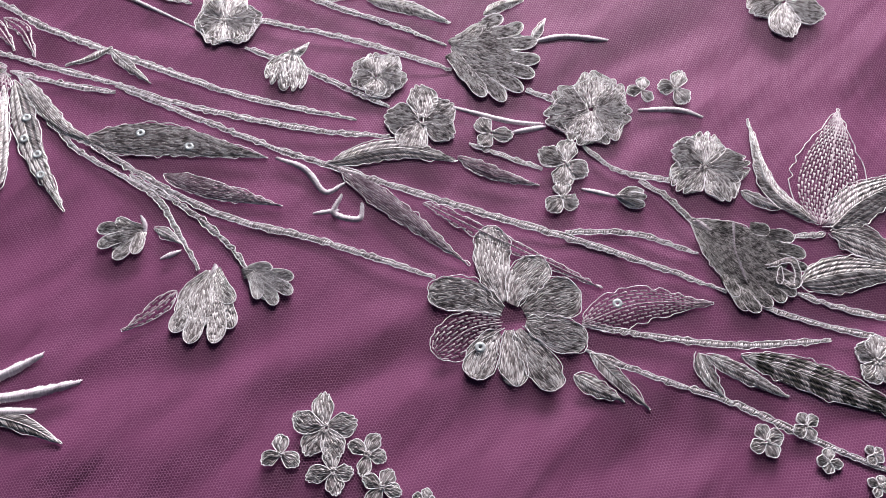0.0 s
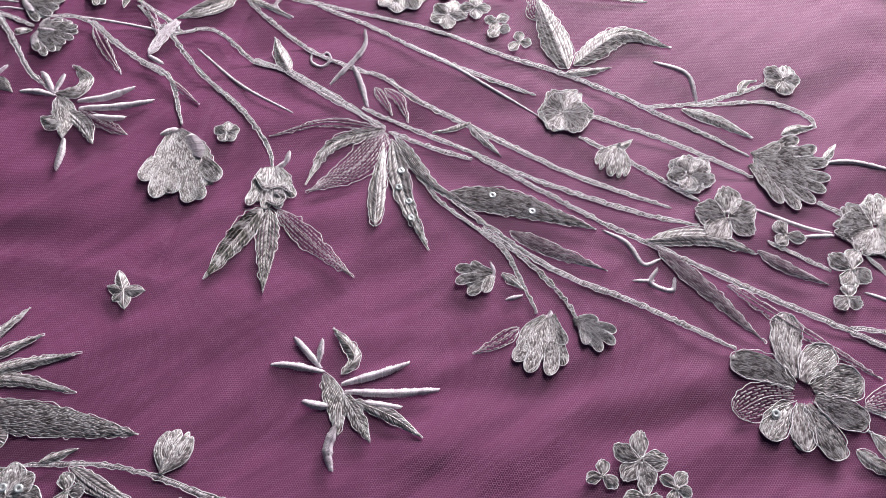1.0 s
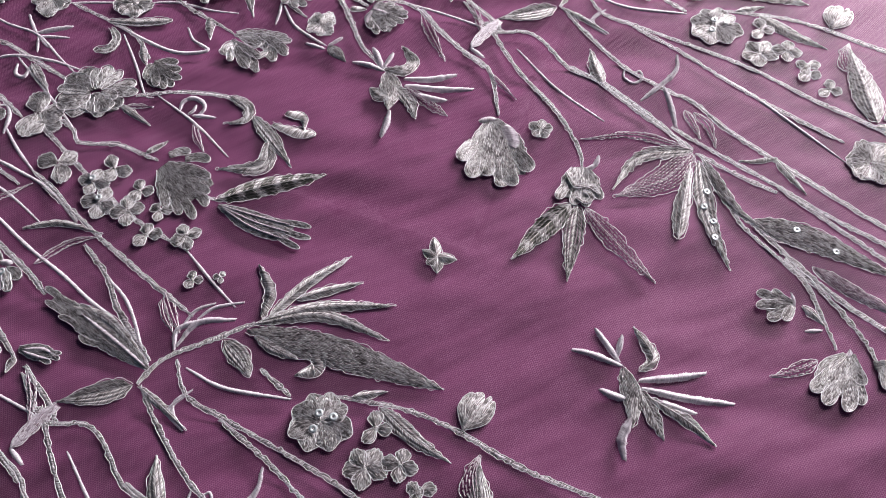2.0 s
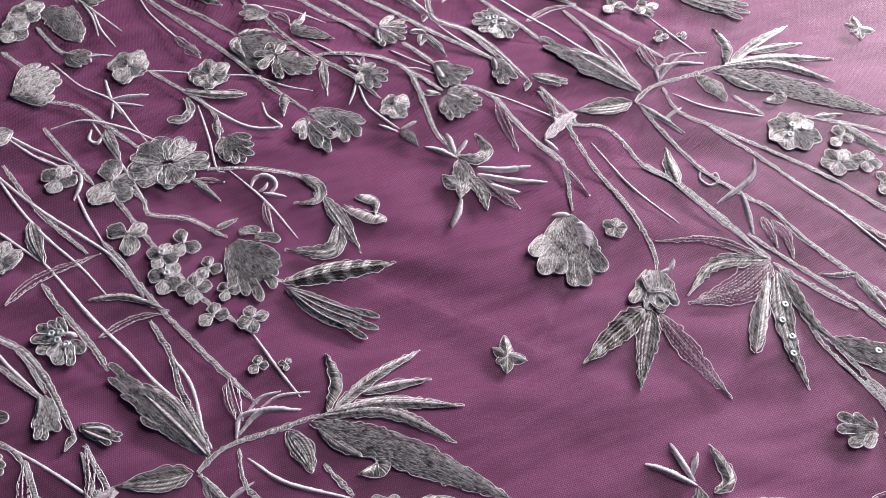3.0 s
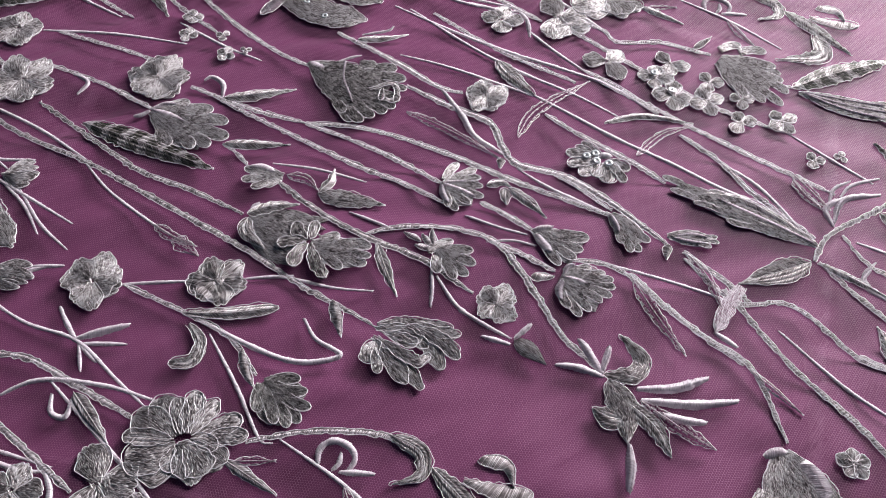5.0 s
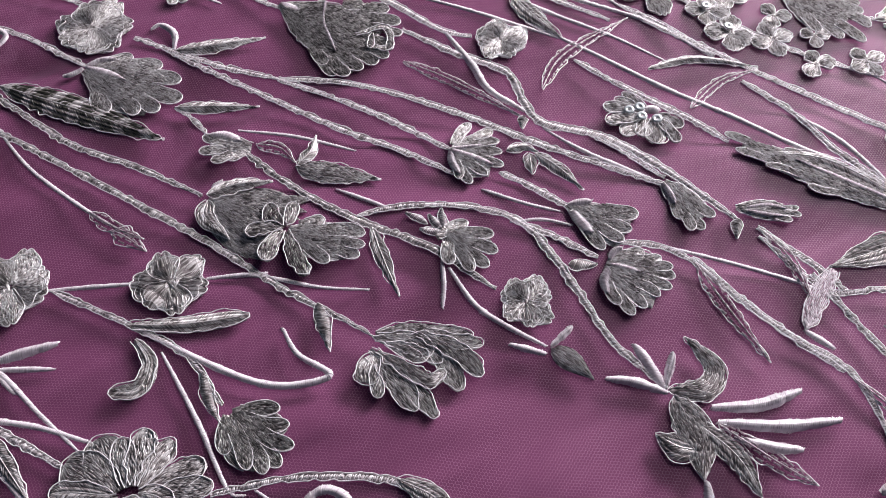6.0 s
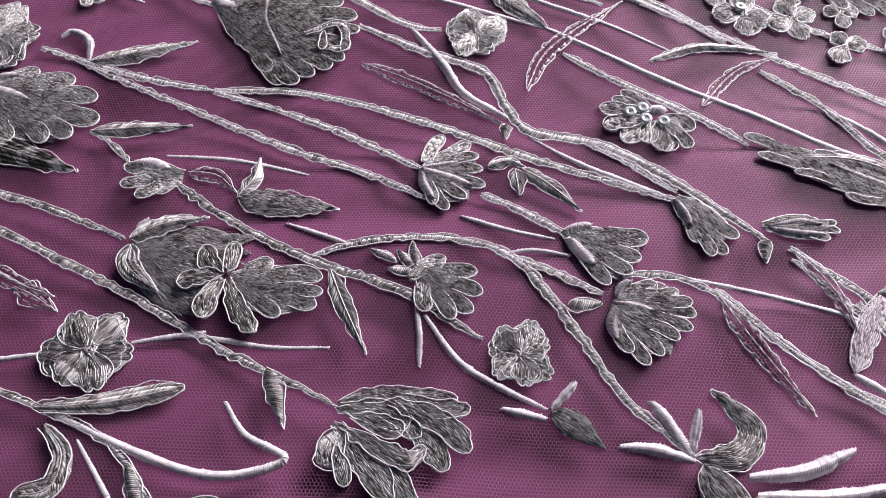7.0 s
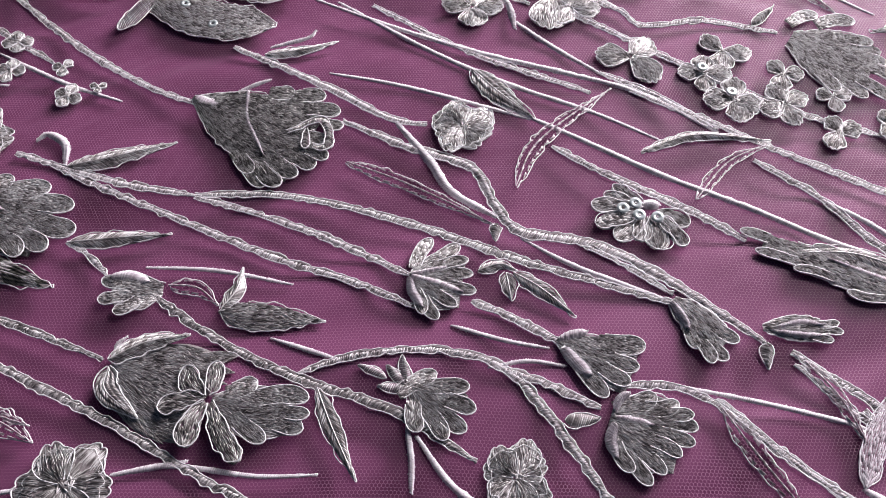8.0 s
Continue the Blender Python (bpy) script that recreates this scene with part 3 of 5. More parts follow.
def build_net(x0, x1, y0, y1, cell=0.80, yarn=0.074):
    """Tulle away from the camera's nearest stretch: three families of yarn with six-sided holes between them."""
    gap = cell * math.sqrt(3) / 2
    mid = np.array([(x0 + x1) / 2, (y0 + y1) / 2])
    reach = math.hypot(x1 - x0, y1 - y0) / 2
    s = Soup()
    for k in range(3):
        a = radians(90 + 120 * k + 7)
        n, d = np.array([math.cos(a), math.sin(a)]), np.array([-math.sin(a), math.cos(a)])
        shift = 0.5 if k == 2 else 0.0
        lines = (np.arange(-int(reach / gap), int(reach / gap)) + shift) * gap
        along = np.arange(-reach, reach, 12.0)
        for q in lines:
            p = mid + n * q + along[:, None] * d
            x, y = p[:, 0], p[:, 1]
            m = len(p)
            r = np.arange(m - 1)
            cx, cy = (x[1:] + x[:-1]) / 2, (y[1:] + y[:-1]) / 2
            inside = (cx > x0) & (cx < x1) & (cy > y0) & (cy < y1) & (cy < 300 + 0.35 * (cx + 400)) & (cy > -90 - 0.9 * (cx + 330)) & (cy < 320 - 0.55 * (cx + 100))
            inside &= ~((cx > NEAR[0] + 2) & (cx < NEAR[1] - 2) & (cy > NEAR[2] + 2) & (cy < NEAR[3] - 2))
            r = r[inside]
            if len(r) == 0:
                continue
            px, py = sway(x, y)
            z = np.full(m, 0.012 * k)
            o = n * yarn / 2
            v = np.vstack([np.stack([px + o[0], py + o[1], z], 1), np.stack([px - o[0], py - o[1], z], 1)])
            used = np.unique(np.concatenate([r, r + 1, r + m, r + 1 + m]))
            back = np.zeros(2 * m, int)
            back[used] = np.arange(len(used))
            s.add(v[used], back[np.stack([r, r + 1, r + 1 + m, r + m], 1)])
    ob = new("tulle_net", s.mesh("tulle_net", [NET], (0, 0, 0)))
    tagged(ob, "fine mauve hexagonal tulle net laid over satin cloth", "net", kind="stuff")


def build_honeycomb(x0, x1, y0, y1, cell=0.78, yarn=0.09, turn=10.0):
    """Tulle under the camera's nearest stretch: every six-sided mesh with its yarns."""
    reach = math.hypot(x1 - x0, y1 - y0) / 2 + 2
    row = cell * math.sqrt(3) / 2
    i, j = np.meshgrid(np.arange(-int(reach / cell), int(reach / cell)), np.arange(-int(reach / row), int(reach / row)), indexing="ij")
    cx, cy = (i + 0.5 * (j % 2)).ravel() * cell, j.ravel() * row
    a = radians(turn)
    wx, wy = cx * math.cos(a) - cy * math.sin(a) + (x0 + x1) / 2, cx * math.sin(a) + cy * math.cos(a) + (y0 + y1) / 2
    keep = (wx > x0) & (wx < x1) & (wy > y0) & (wy < y1)
    wx, wy = wx[keep], wy[keep]
    s = Soup()
    side = cell / math.sqrt(3)
    for k in range(3):
        g, h = a + radians(30 + 60 * k), a + radians(90 + 60 * k)
        p = np.stack(sway(wx + side * math.cos(g), wy + side * math.sin(g)), 1)
        q = np.stack(sway(wx + side * math.cos(h), wy + side * math.sin(h)), 1)
        d = (q - p) / np.linalg.norm(q - p, axis=1)[:, None]
        o = np.stack([-d[:, 1], d[:, 0]], 1) * yarn / 2
        m = len(p)
        z = np.full(m, 0.01 * k)
        v = np.vstack([np.c_[p + o, z], np.c_[q + o, z], np.c_[q - o, z], np.c_[p - o, z]])
        r = np.arange(m)
        s.add(v, np.stack([r, r + 3 * m, r + 2 * m, r + m], 1))
    ob = new("tulle_net", s.mesh("tulle_net", [NET], (0, 0, 0)))
    tagged(ob, "mauve honeycomb tulle net with open six-sided meshes over satin", "net", kind="stuff")


REPEAT = (83.5, 221.0)


def repeat(ob, *steps):
    """The pattern comes again along the cloth at a fixed step, as far as the embroidered stretch goes."""
    for k in steps:
        x, y = ob.location.x / MM + REPEAT[0] * k, ob.location.y / MM + REPEAT[1] * k
        if x < -600 or y < -85 or y > 375 or y > 345 - 0.55 * (x + 100) or y > 375 + 0.4 * (x + 400):
            continue
        copy_thing(ob, Matrix.Translation((REPEAT[0] * k * MM, REPEAT[1] * k * MM, 0)) @ ob.matrix_basis)


build_cloth()
build_net(-560, 160, -95, 365)
build_honeycomb(*NEAR)

# ---- the embroidery ----

stem([(-317.8, 183.2), (-307.6, 180.5), (-296.3, 176.4)], 2.4)
repeat(stem([(-358.3, 227.2), (-340.7, 222.3), (-324, 218.8), (-316.6, 209.1), (-309.5, 203), (-292.3, 202.5), (-275.6, 196.5), (-253.8, 184.7)], 3.2), -1)
repeat(stem([(-389.7, 172.3), (-370, 163.8), (-350.8, 158.5), (-330.3, 155.5), (-310.9, 148)], 2.6, mat=DULL), 1)
repeat(stem([(-351.2, 159.7), (-338.7, 166.4), (-321.2, 170.4), (-306.6, 167.7), (-292.1, 154.1), (-280, 141.3), (-266, 132.7)], 2.5), 1)
repeat(stem([(-309.6, 168.6), (-299.6, 167), (-287.5, 163.6)], 2.2), 1)
repeat(stem([(-283.6, 169.3), (-273, 171.1), (-263.5, 168.7), (-251.3, 161.1), (-238.5, 154.2), (-225.3, 147.9)], 2.4), -1, 1)
repeat(tendril([(-274.4, 171.5), (-259.7, 171.2), (-246.5, 170.5), (-233.6, 169.1), (-225.1, 165.3)], 1.1), -1, 1)
repeat(stem([(-248.4, 183.5), (-240.3, 179.1), (-229.8, 173.8), (-225, 169)], 2.4), -1, 1)
repeat(stem([(-305.3, 228.8), (-290.5, 222.5), (-270.1, 215.5), (-258.1, 209.9)], 2.5), -1)
tendril([(-391.9, 178.2), (-375.7, 180.3), (-358.1, 180)], 1.0)
tendril([(-359.1, 166.5), (-342.4, 164.2)], 1.0)
repeat(tendril([(-381.8, 132.2), (-370.1, 136.2), (-353.9, 137.2), (-341.7, 139.7)], 1.0), 1)
tendril([(-321.1, 176.6), (-309.4, 175.2), (-299.6, 175.1)], 1.0)
tendril([(-311.6, 168.4), (-303.8, 171.3), (-295.5, 171.7)], 1.0)
fan_flower("large silver embroidered cup flower with a ragged unbound rim on net", [(-391, 154), (-380, 151.8), (-368.5, 150.5)], [1, 13, 18.5, 21.5, 21.5, 20], tufts=[(-364.6, 161.3, 3.2, 7), (-364.2, 157.4, 3, 7), (-365, 154.6, 2.6, 6), (-372.6, 143.6, 3, 6), (-374, 140, 3.2, 7), (-377.6, 141, 3, 6)], corded=False, dome=0.9)
leaf([(-391.2, 154.9), (-384.8, 159.9), (-375.8, 163.6)], 4.6, 'slant', lift=1.0)
leaf([(-390.6, 153.4), (-389.1, 148.3), (-380.4, 143.9)], 4.6, 'slant', lift=0.8)
spray('ruffled_flower', 'small silver embroidered flower with five narrow corded petals over another bloom', (-367.6, 150.4), [([(-367.9, 150.8), (-371.8, 152.6), (-374.6, 156.4)], 4.4, 'long'), ([(-367.5, 151), (-367.4, 154.6), (-368, 158.6)], 3.6, 'long'), ([(-368.2, 150.2), (-372.4, 149), (-377, 146.3)], 4.0, 'long'), ([(-367.8, 149.6), (-369.4, 145), (-369.2, 139.6)], 5.0, 'long'), ([(-367, 149.6), (-363.2, 144.6), (-357.6, 138.7)], 4.4, 'long')], [], mat=DUSK, lift=1.15)
repeat(fan_flower("silver embroidered bell flower with fingers over another bloom", [(-367, 150.3), (-357, 149.8), (-349.5, 150.3)], [2.5, 8.5, 11, 10.5, 8], [(-358.8, 156.2, 4.6, 7), (-347.2, 154.4, 4.8, 10), (-346.2, 151.2, 3.4, 6), (-346.7, 147.7, 4.8, 10), (-353.6, 144, 4.2, 8)], lift=0.55), 1)
repeat(blossom(-302.6, 146.2, 7.6, 7, 32), 1)
repeat(fan_flower("silver embroidered bell flower with white satin calyx pads on net", [(-298, 177.2), (-289, 174.6), (-281.5, 172.9)], [1.6, 8.5, 11, 11.5], [(-279.3, 179.3, 5.4, 10), (-280.3, 173.9, 4.2, 7), (-281.8, 169.9, 4, 7), (-286.3, 166.2, 4.2, 10)], [([(-296.8, 175.6), (-293.5, 172.8), (-289.9, 170.4)], 3.4), ([(-297.7, 177.3), (-294.9, 178.9), (-291.7, 180.3)], 2.2)]), -1, 1)
repeat(fan_flower("broad silver embroidered bell flower with nine corded fingers", [(-285.3, 162), (-277, 160.5), (-271, 159.6)], [7, 15, 16.5, 14], [(-276.5, 168.5, 4.8, 8), (-271.8, 167.6, 4, 8), (-268.6, 165.6, 3.4, 7), (-267.6, 162.8, 3.6, 7), (-268.1, 159.5, 3.6, 7), (-270.7, 156.4, 3.4, 8), (-273.6, 152.3, 3.6, 8), (-276.2, 149.6, 3.6, 7), (-279.9, 151.6, 3.6, 6)], [([(-284.2, 162.1), (-280, 162.3), (-276.4, 161.9)], 1.7), ([(-284.3, 160.9), (-284.9, 157), (-283.1, 153.7)], 2.6), ([(-284.5, 163.4), (-283.8, 166), (-281.8, 168.1)], 2.0)], focus=(-288, 162)), -1, 1)
fan_flower("silver embroidered fan flower with eight corded fingers and pale satin ribs", [(-332.7, 186.8), (-326, 187.2), (-320.5, 187.4)], [2, 11.5, 15, 13], [(-329.4, 197, 3.8, 7), (-323, 196.6, 3.8, 8), (-320.2, 193, 3.2, 7), (-318.6, 189.7, 3.2, 7), (-317.2, 185.4, 3.4, 7), (-320.8, 181, 3.2, 7), (-324.3, 177.3, 3.4, 7), (-327.8, 177.8, 3.4, 6)], [([(-332.2, 187), (-328, 188.8), (-324.6, 190.3)], 1.7), ([(-332.2, 186.6), (-326, 186), (-319.8, 184.6)], 1.9), ([(-332.5, 186.2), (-331, 182.6), (-327.8, 179.4)], 2.3)])
repeat(fan_flower("dark silver embroidered bud with a ruffled corded mouth on net", [(-274, 191.5), (-267.9, 186.6), (-263, 182)], [3, 7, 8.6, 7.5], [(-259.5, 183.9, 3.8, 7), (-261.8, 179.1, 3.6, 6), (-264.9, 177.7, 3.6, 6), (-268.1, 180.6, 3.2, 5)], [([(-274.4, 190.8), (-271.6, 187.5), (-270, 184.6)], 2.0)]), -1, 1)
repeat(fan_flower("pale silver embroidered bud with two satin ribs and three short fingers", [(-254.4, 188.2), (-246, 189.6), (-240, 190)], [1.5, 5.4, 6.2, 4.4], [(-238.2, 192.3, 2.2, 5), (-237.4, 190, 2.2, 5), (-239.6, 187.7, 2.2, 5)], [([(-251.5, 188.6), (-246, 190.9), (-241.5, 191)], 1.7), ([(-251.5, 187.6), (-246, 187.9), (-242, 188.3)], 1.5)]), -1, 1)
repeat(spray('ruffled_flower', 'silver embroidered flower with nine corded fingers and four pearly sequins', (-281.5, 213.5), [([(-281.7, 215), (-285.2, 217.1), (-289.6, 219.5)], 3.4, 'long'), ([(-282.2, 214.5), (-286.5, 215.4), (-291.2, 216.7)], 3.4, 'long'), ([(-282.6, 213.7), (-288.6, 213.6), (-294.2, 213)], 4.3, 'long'), ([(-282.4, 212.5), (-287.4, 210.2), (-292.5, 207.6)], 4.2, 'long'), ([(-282, 212.3), (-284.9, 208.1), (-287.6, 204.8)], 4.9, 'long'), ([(-281.4, 212), (-281.8, 208.5), (-282.3, 205.1)], 4.2, 'long'), ([(-279.5, 212.3), (-278.4, 207.8), (-277.7, 203.7)], 6.0, 'long'), ([(-278, 212.6), (-274.7, 209.1), (-271.7, 205.5)], 3.6, 'long'), ([(-278.9, 214.2), (-275.1, 213.4), (-271, 211.7)], 4.2, 'long')], [([(-282.6, 215.2), (-280.3, 216), (-278.2, 215.9)], 3)], [(-286.8, 212.8), (-284, 214.7), (-282.9, 211.6), (-278.7, 211.7)]), -1)
fan_flower("large silver embroidered bell flower with seven rounded corded petals on net", [(-443.5, 187.7), (-430, 185), (-419, 184.2)], [4, 15, 19, 17], [(-432.1, 195.6, 6, 9), (-422, 194.4, 6.4, 11), (-414.4, 190.2, 6, 10), (-411.5, 184.2, 6.4, 10), (-416.2, 178.1, 5.4, 9), (-421.5, 175.4, 5.4, 9), (-429.6, 174.5, 6, 9)], [([(-443, 187.8), (-436, 187.6), (-429.7, 186.2)], 2.2), ([(-443.3, 188), (-440, 191.8), (-436, 193)], 2.2), ([(-443.8, 187.2), (-445.6, 184.6), (-447.8, 182.6)], 1.9)])
repeat(blossom(-390.1, 128.7, 10.1, 6, 6, style="rim"), 1)
repeat(blossom(-328, 230.6, 8.3, 7, 3), -1)
leaf([(-464.4, 175.2), (-436.8, 172.6), (-410.5, 169.4)], 9.5, 'band', 'long')
leaf([(-421.1, 201), (-410.9, 205.6), (-397, 212.9)], 5, 'slant')
leaf([(-412, 180.9), (-400.6, 184.1), (-389.2, 187.4)], 4.5, 'slant')
repeat(leaf([(-395.5, 115), (-381.8, 118.9), (-367.7, 125.3)], 4.8, 'slant', 'finger'), 1)
repeat(leaf([(-346.2, 157.2), (-341.2, 149.7), (-333.7, 139.8)], 4, 'slant'), 1)
repeat(leaf([(-353, 132.6), (-349.2, 127.1), (-345.6, 121.2)], 4, 'satin'), 1)
repeat(leaf([(-354.1, 214.8), (-338, 210.9), (-315.6, 203.5)], 4, 'lace'), -1)
repeat(leaf([(-312.4, 215.1), (-308.6, 229.5), (-292.4, 250)], 4.5, 'lace'), -1)
repeat(leaf([(-269.7, 219.1), (-262.4, 231.4), (-252.2, 239.1)], 3.4, 'lace'), -1)
repeat(leaf([(-283.5, 230.8), (-270.5, 238.2), (-252.2, 240.1)], 3, 'slant'), -1)
leaf([(-372.2, 170.3), (-363.4, 170.7), (-348.4, 172.6)], 7, 'long')
repeat(leaf([(-262.8, 168.1), (-255, 158.7), (-242.6, 145.7)], 4.5, 'lace'), -1, 1)
repeat(tendril([(-358.9, 124.1), (-353, 118.7), (-343.9, 115.6), (-353.9, 110.2), (-366.8, 110), (-390.6, 114.3)], 2.0), 1)
repeat(spray('ruffled_flower', 'silver embroidered ruffled flower with many corded fingers on net', (-336.4, 128.2), [([(-336.5, 128.6), (-329.4, 131.3), (-321.8, 132.2), (-313.4, 133.9)], 5.1, 'long'), ([(-335.9, 127.6), (-328.5, 128.1), (-321.8, 127)], 5.4, 'long'), ([(-323.8, 132.6), (-317.7, 131.4), (-310.7, 132.4)], 3.9, 'long'), ([(-326.6, 130.6), (-317.2, 129.4), (-308.8, 124.6)], 5.1, 'long'), ([(-328.6, 130.8), (-320, 127.4), (-312.7, 119.7)], 5.4, 'long'), ([(-331.3, 128.7), (-325.5, 128.8), (-319.3, 124.9)], 4.4, 'long'), ([(-333.3, 126.6), (-328, 126.1), (-322.6, 125.2)], 3.9, 'long'), ([(-334.8, 123.8), (-327.4, 121.6), (-320.7, 120), (-317.7, 123.3)], 4.0, 'long'), ([(-336.5, 124.1), (-330.4, 120.9), (-323, 116.8), (-316.8, 112)], 4.6, 'long'), ([(-336.1, 122.8), (-329.9, 119), (-321.6, 112.5)], 5.5, 'long'), ([(-334.7, 123.2), (-335.4, 119.6), (-335, 115.6)], 6.2, 'long'), ([(-334.6, 119.8), (-332.5, 116.4), (-330.7, 113)], 3.3, 'long')], []), 1)
repeat(fan_flower("small silver embroidered flower with six rounded corded fingers on net", [(-327, 161), (-321, 158.5), (-316.5, 156.8)], [3, 9, 11, 10], [(-322.3, 165.1, 4.2, 8), (-314.9, 163.2, 4.2, 8), (-312.8, 158.3, 4.2, 7), (-314, 153.7, 4.2, 7), (-317.7, 151.1, 4.2, 7), (-323.3, 151.8, 4.2, 7)]), 1)
spray('sprig', 'four narrow silver satin petals with corded edges on net', (-327.1, 161.2), [([(-327.6, 161.8), (-329, 164.4), (-330.3, 167.6)], 2.6, 'satin'), ([(-327.8, 161.4), (-330.4, 162.8), (-333, 164.8)], 2.6, 'satin'), ([(-327.8, 160.9), (-330.6, 160.2), (-334, 159.8)], 2.6, 'satin'), ([(-332.4, 162.2), (-335.6, 163.2), (-339, 163.7)], 2.2, 'satin')], mat=PALE)
repeat(tendril([(-326.3, 153.3), (-323.9, 146.3), (-322.5, 139.6)], 1.4), 1)
repeat(tendril([(-323.7, 150.9), (-315, 142.6), (-306.4, 139), (-295.6, 136.1)], 1.5), 1)
repeat(tendril([(-294.4, 136.4), (-292.4, 139.6), (-290.4, 142.9)], 2), 1)
repeat(tendril([(-295.3, 134.1), (-300.4, 134.2), (-304.2, 134.4)], 2), 1)
repeat(leaf([(-294.3, 135.7), (-288.9, 133.7), (-282.9, 130.5)], 6, 'long', edged=False), 1)
fan_flower("small silver embroidered bud with white satin pads and ruffled lobes", [(-386, 173.3), (-393, 171.6), (-396.7, 169.7)], [3, 7, 9, 8], [(-400.4, 173.3, 3.6, 6), (-399.4, 168.3, 3.6, 6), (-394.9, 166, 3.6, 6), (-390.4, 167.6, 3.6, 6)], [([(-398.5, 174.1), (-394.5, 175.3), (-389.3, 174.4)], 2.6)])
leaf([(-385.2, 174.6), (-378.4, 175), (-372.8, 171.9)], 4, 'lace')
leaf([(-371.8, 171.2), (-369.7, 176.2), (-370.1, 182)], 4, 'slant')
repeat(leaf([(-317.6, 190.8), (-312.9, 193.2), (-309, 192.5)], 3, 'slant'), -1)
leaf([(-311.3, 191.4), (-309.1, 184.8)], 4, 'slant')
repeat(leaf([(-309.7, 191.8), (-303.3, 188.9), (-294.6, 183.5)], 4, 'slant'), -1)
repeat(tendril([(-309.1, 201.2), (-295.8, 196.1), (-275.1, 191.4)], 1.2), -1)
repeat(leaf([(-315.7, 204), (-314.8, 199.3)], 3, 'satin'), -1)
repeat(leaf([(-253.6, 184.7), (-253.2, 178.8)], 3, 'satin'), -1, 1)
repeat(leaf([(-245.6, 181.8), (-238.9, 174.7), (-233.6, 165.4)], 4, 'lace'), -1, 1)
repeat(leaf([(-228.5, 175.7), (-232.4, 165.7), (-234.8, 156.5)], 5, 'long', 'blunt', mat=WHITE), -1, 1)
repeat(tendril([(-234.8, 156.5), (-227.7, 153.4)], 2), -1, 1)
repeat(leaf([(-294.3, 159.6), (-287.3, 161.6)], 3.5, 'satin'), 1)
tendril([(-421.9, 201.8), (-424.5, 207.7), (-429.7, 209.8), (-431.8, 207.5)], 2.2)
leaf([(-411.3, 138.9), (-406.3, 137.7), (-400.1, 135.3)], 5, 'lace')
repeat(leaf([(-392, 112.1), (-386.2, 107.5), (-385.9, 100.8), (-392.4, 98.2)], 4.6, 'slant', 'finger'), 1)

repeat(spray('spray_flower', 'silver and white embroidered star flower with raised satin rays on net', (-264.9, 132), [([(-265.5, 132.4), (-257.4, 134.7), (-255.1, 139.8), (-258.6, 143.8), (-263.4, 147)], 6, 'long'), ([(-264.2, 131.5), (-257.6, 122.3), (-255.3, 113.2)], 9, 'long'), ([(-258.8, 126.3), (-248.8, 120.5), (-242.4, 112.7)], 6, 'slant'), ([(-253.4, 127), (-239.7, 121.5), (-230.5, 118.6)], 5, 'lace'), ([(-257.5, 119.8), (-262, 119.3), (-267, 120.9)], 6.4, 'slant')], [([(-265.6, 131.8), (-273.3, 132.5), (-280.2, 131.7)], 2.6), ([(-266.3, 132.4), (-272.2, 139.3), (-275, 142)], 3), ([(-266.4, 133.1), (-265.5, 142.3)], 2.4), ([(-255.2, 130.9), (-244.6, 134.2), (-235.2, 140.4)], 3.4), ([(-253.5, 127.7), (-239, 130.5), (-225.8, 135.5)], 3.2), ([(-247.9, 124.9), (-239.9, 125), (-234.1, 126.1)], 3), ([(-254.5, 113.2), (-253.1, 106.6), (-252.6, 99.5)], 3)]), -1, 1)

stem([(-421.9, 199.9), (-399.4, 194.2), (-379.5, 189.4), (-362, 185.5), (-345.5, 183.2), (-328.9, 179.2)], 2.3)
stem([(-435.1, 202.8), (-420.8, 200.6), (-404.1, 198.9), (-387.6, 198.8)], 2.3)
repeat(stem([(-387.6, 198.8), (-369.7, 202.4), (-353, 202.3), (-331.9, 199.8), (-315.4, 196.6), (-298.2, 193.8), (-273.9, 190.8)], 2.6, mat=PALE), -1)
stem([(-387.5, 198.5), (-372.2, 196.6), (-356.2, 193.7), (-344.6, 190.5), (-332.7, 187)], 2.3)
repeat(stem([(-295.2, 202.3), (-285.8, 198.6), (-274, 192.9)], 1.6), -1)
repeat(tendril([(-322.2, 240.4), (-302.6, 233.8), (-278.2, 225.1), (-256.7, 219.2), (-241.2, 214.1), (-226.6, 210.1), (-207.4, 200.7)], 1.6), -1, 1)
trumpet = fan_flower("large dark silver embroidered trumpet flower with a scalloped mouth on net", [(-397.8, 227.4), (-387, 224.2), (-375.4, 220.6), (-365, 218.4)], [1.6, 11, 18.5, 21, 24.5, 25], [(-372.7, 234.1, 5.4, 6), (-364.2, 233.5, 5.4, 8), (-359.3, 229.1, 5.2, 8), (-357.6, 225.4, 3.8, 6), (-358.6, 218.4, 4.7, 7), (-359, 214.5, 4.7, 7), (-361.7, 211.2, 5.2, 7), (-364.9, 208.4, 5.2, 8), (-368, 205.2, 5.2, 9), (-372, 203.9, 5.6, 10), (-375.9, 207.4, 4.7, 8)], [([(-397, 227.2), (-393.6, 226.6), (-390.5, 226.2)], 3.0), ([(-384.4, 231.8), (-381.9, 223.3), (-377.9, 217.4), (-374.5, 212.8)], 1.7)], [([(-370.5, 220.3), (-363.1, 225.6), (-359.6, 218.5), (-363.2, 216.7)], 2.3), ([(-366.2, 222.3), (-364.8, 216.4)], 1.9)], mat=DUSK, dome=1.0)
leaf([(-425.2, 266), (-416, 280), (-399.5, 285)], 12, 'long', 'blunt')
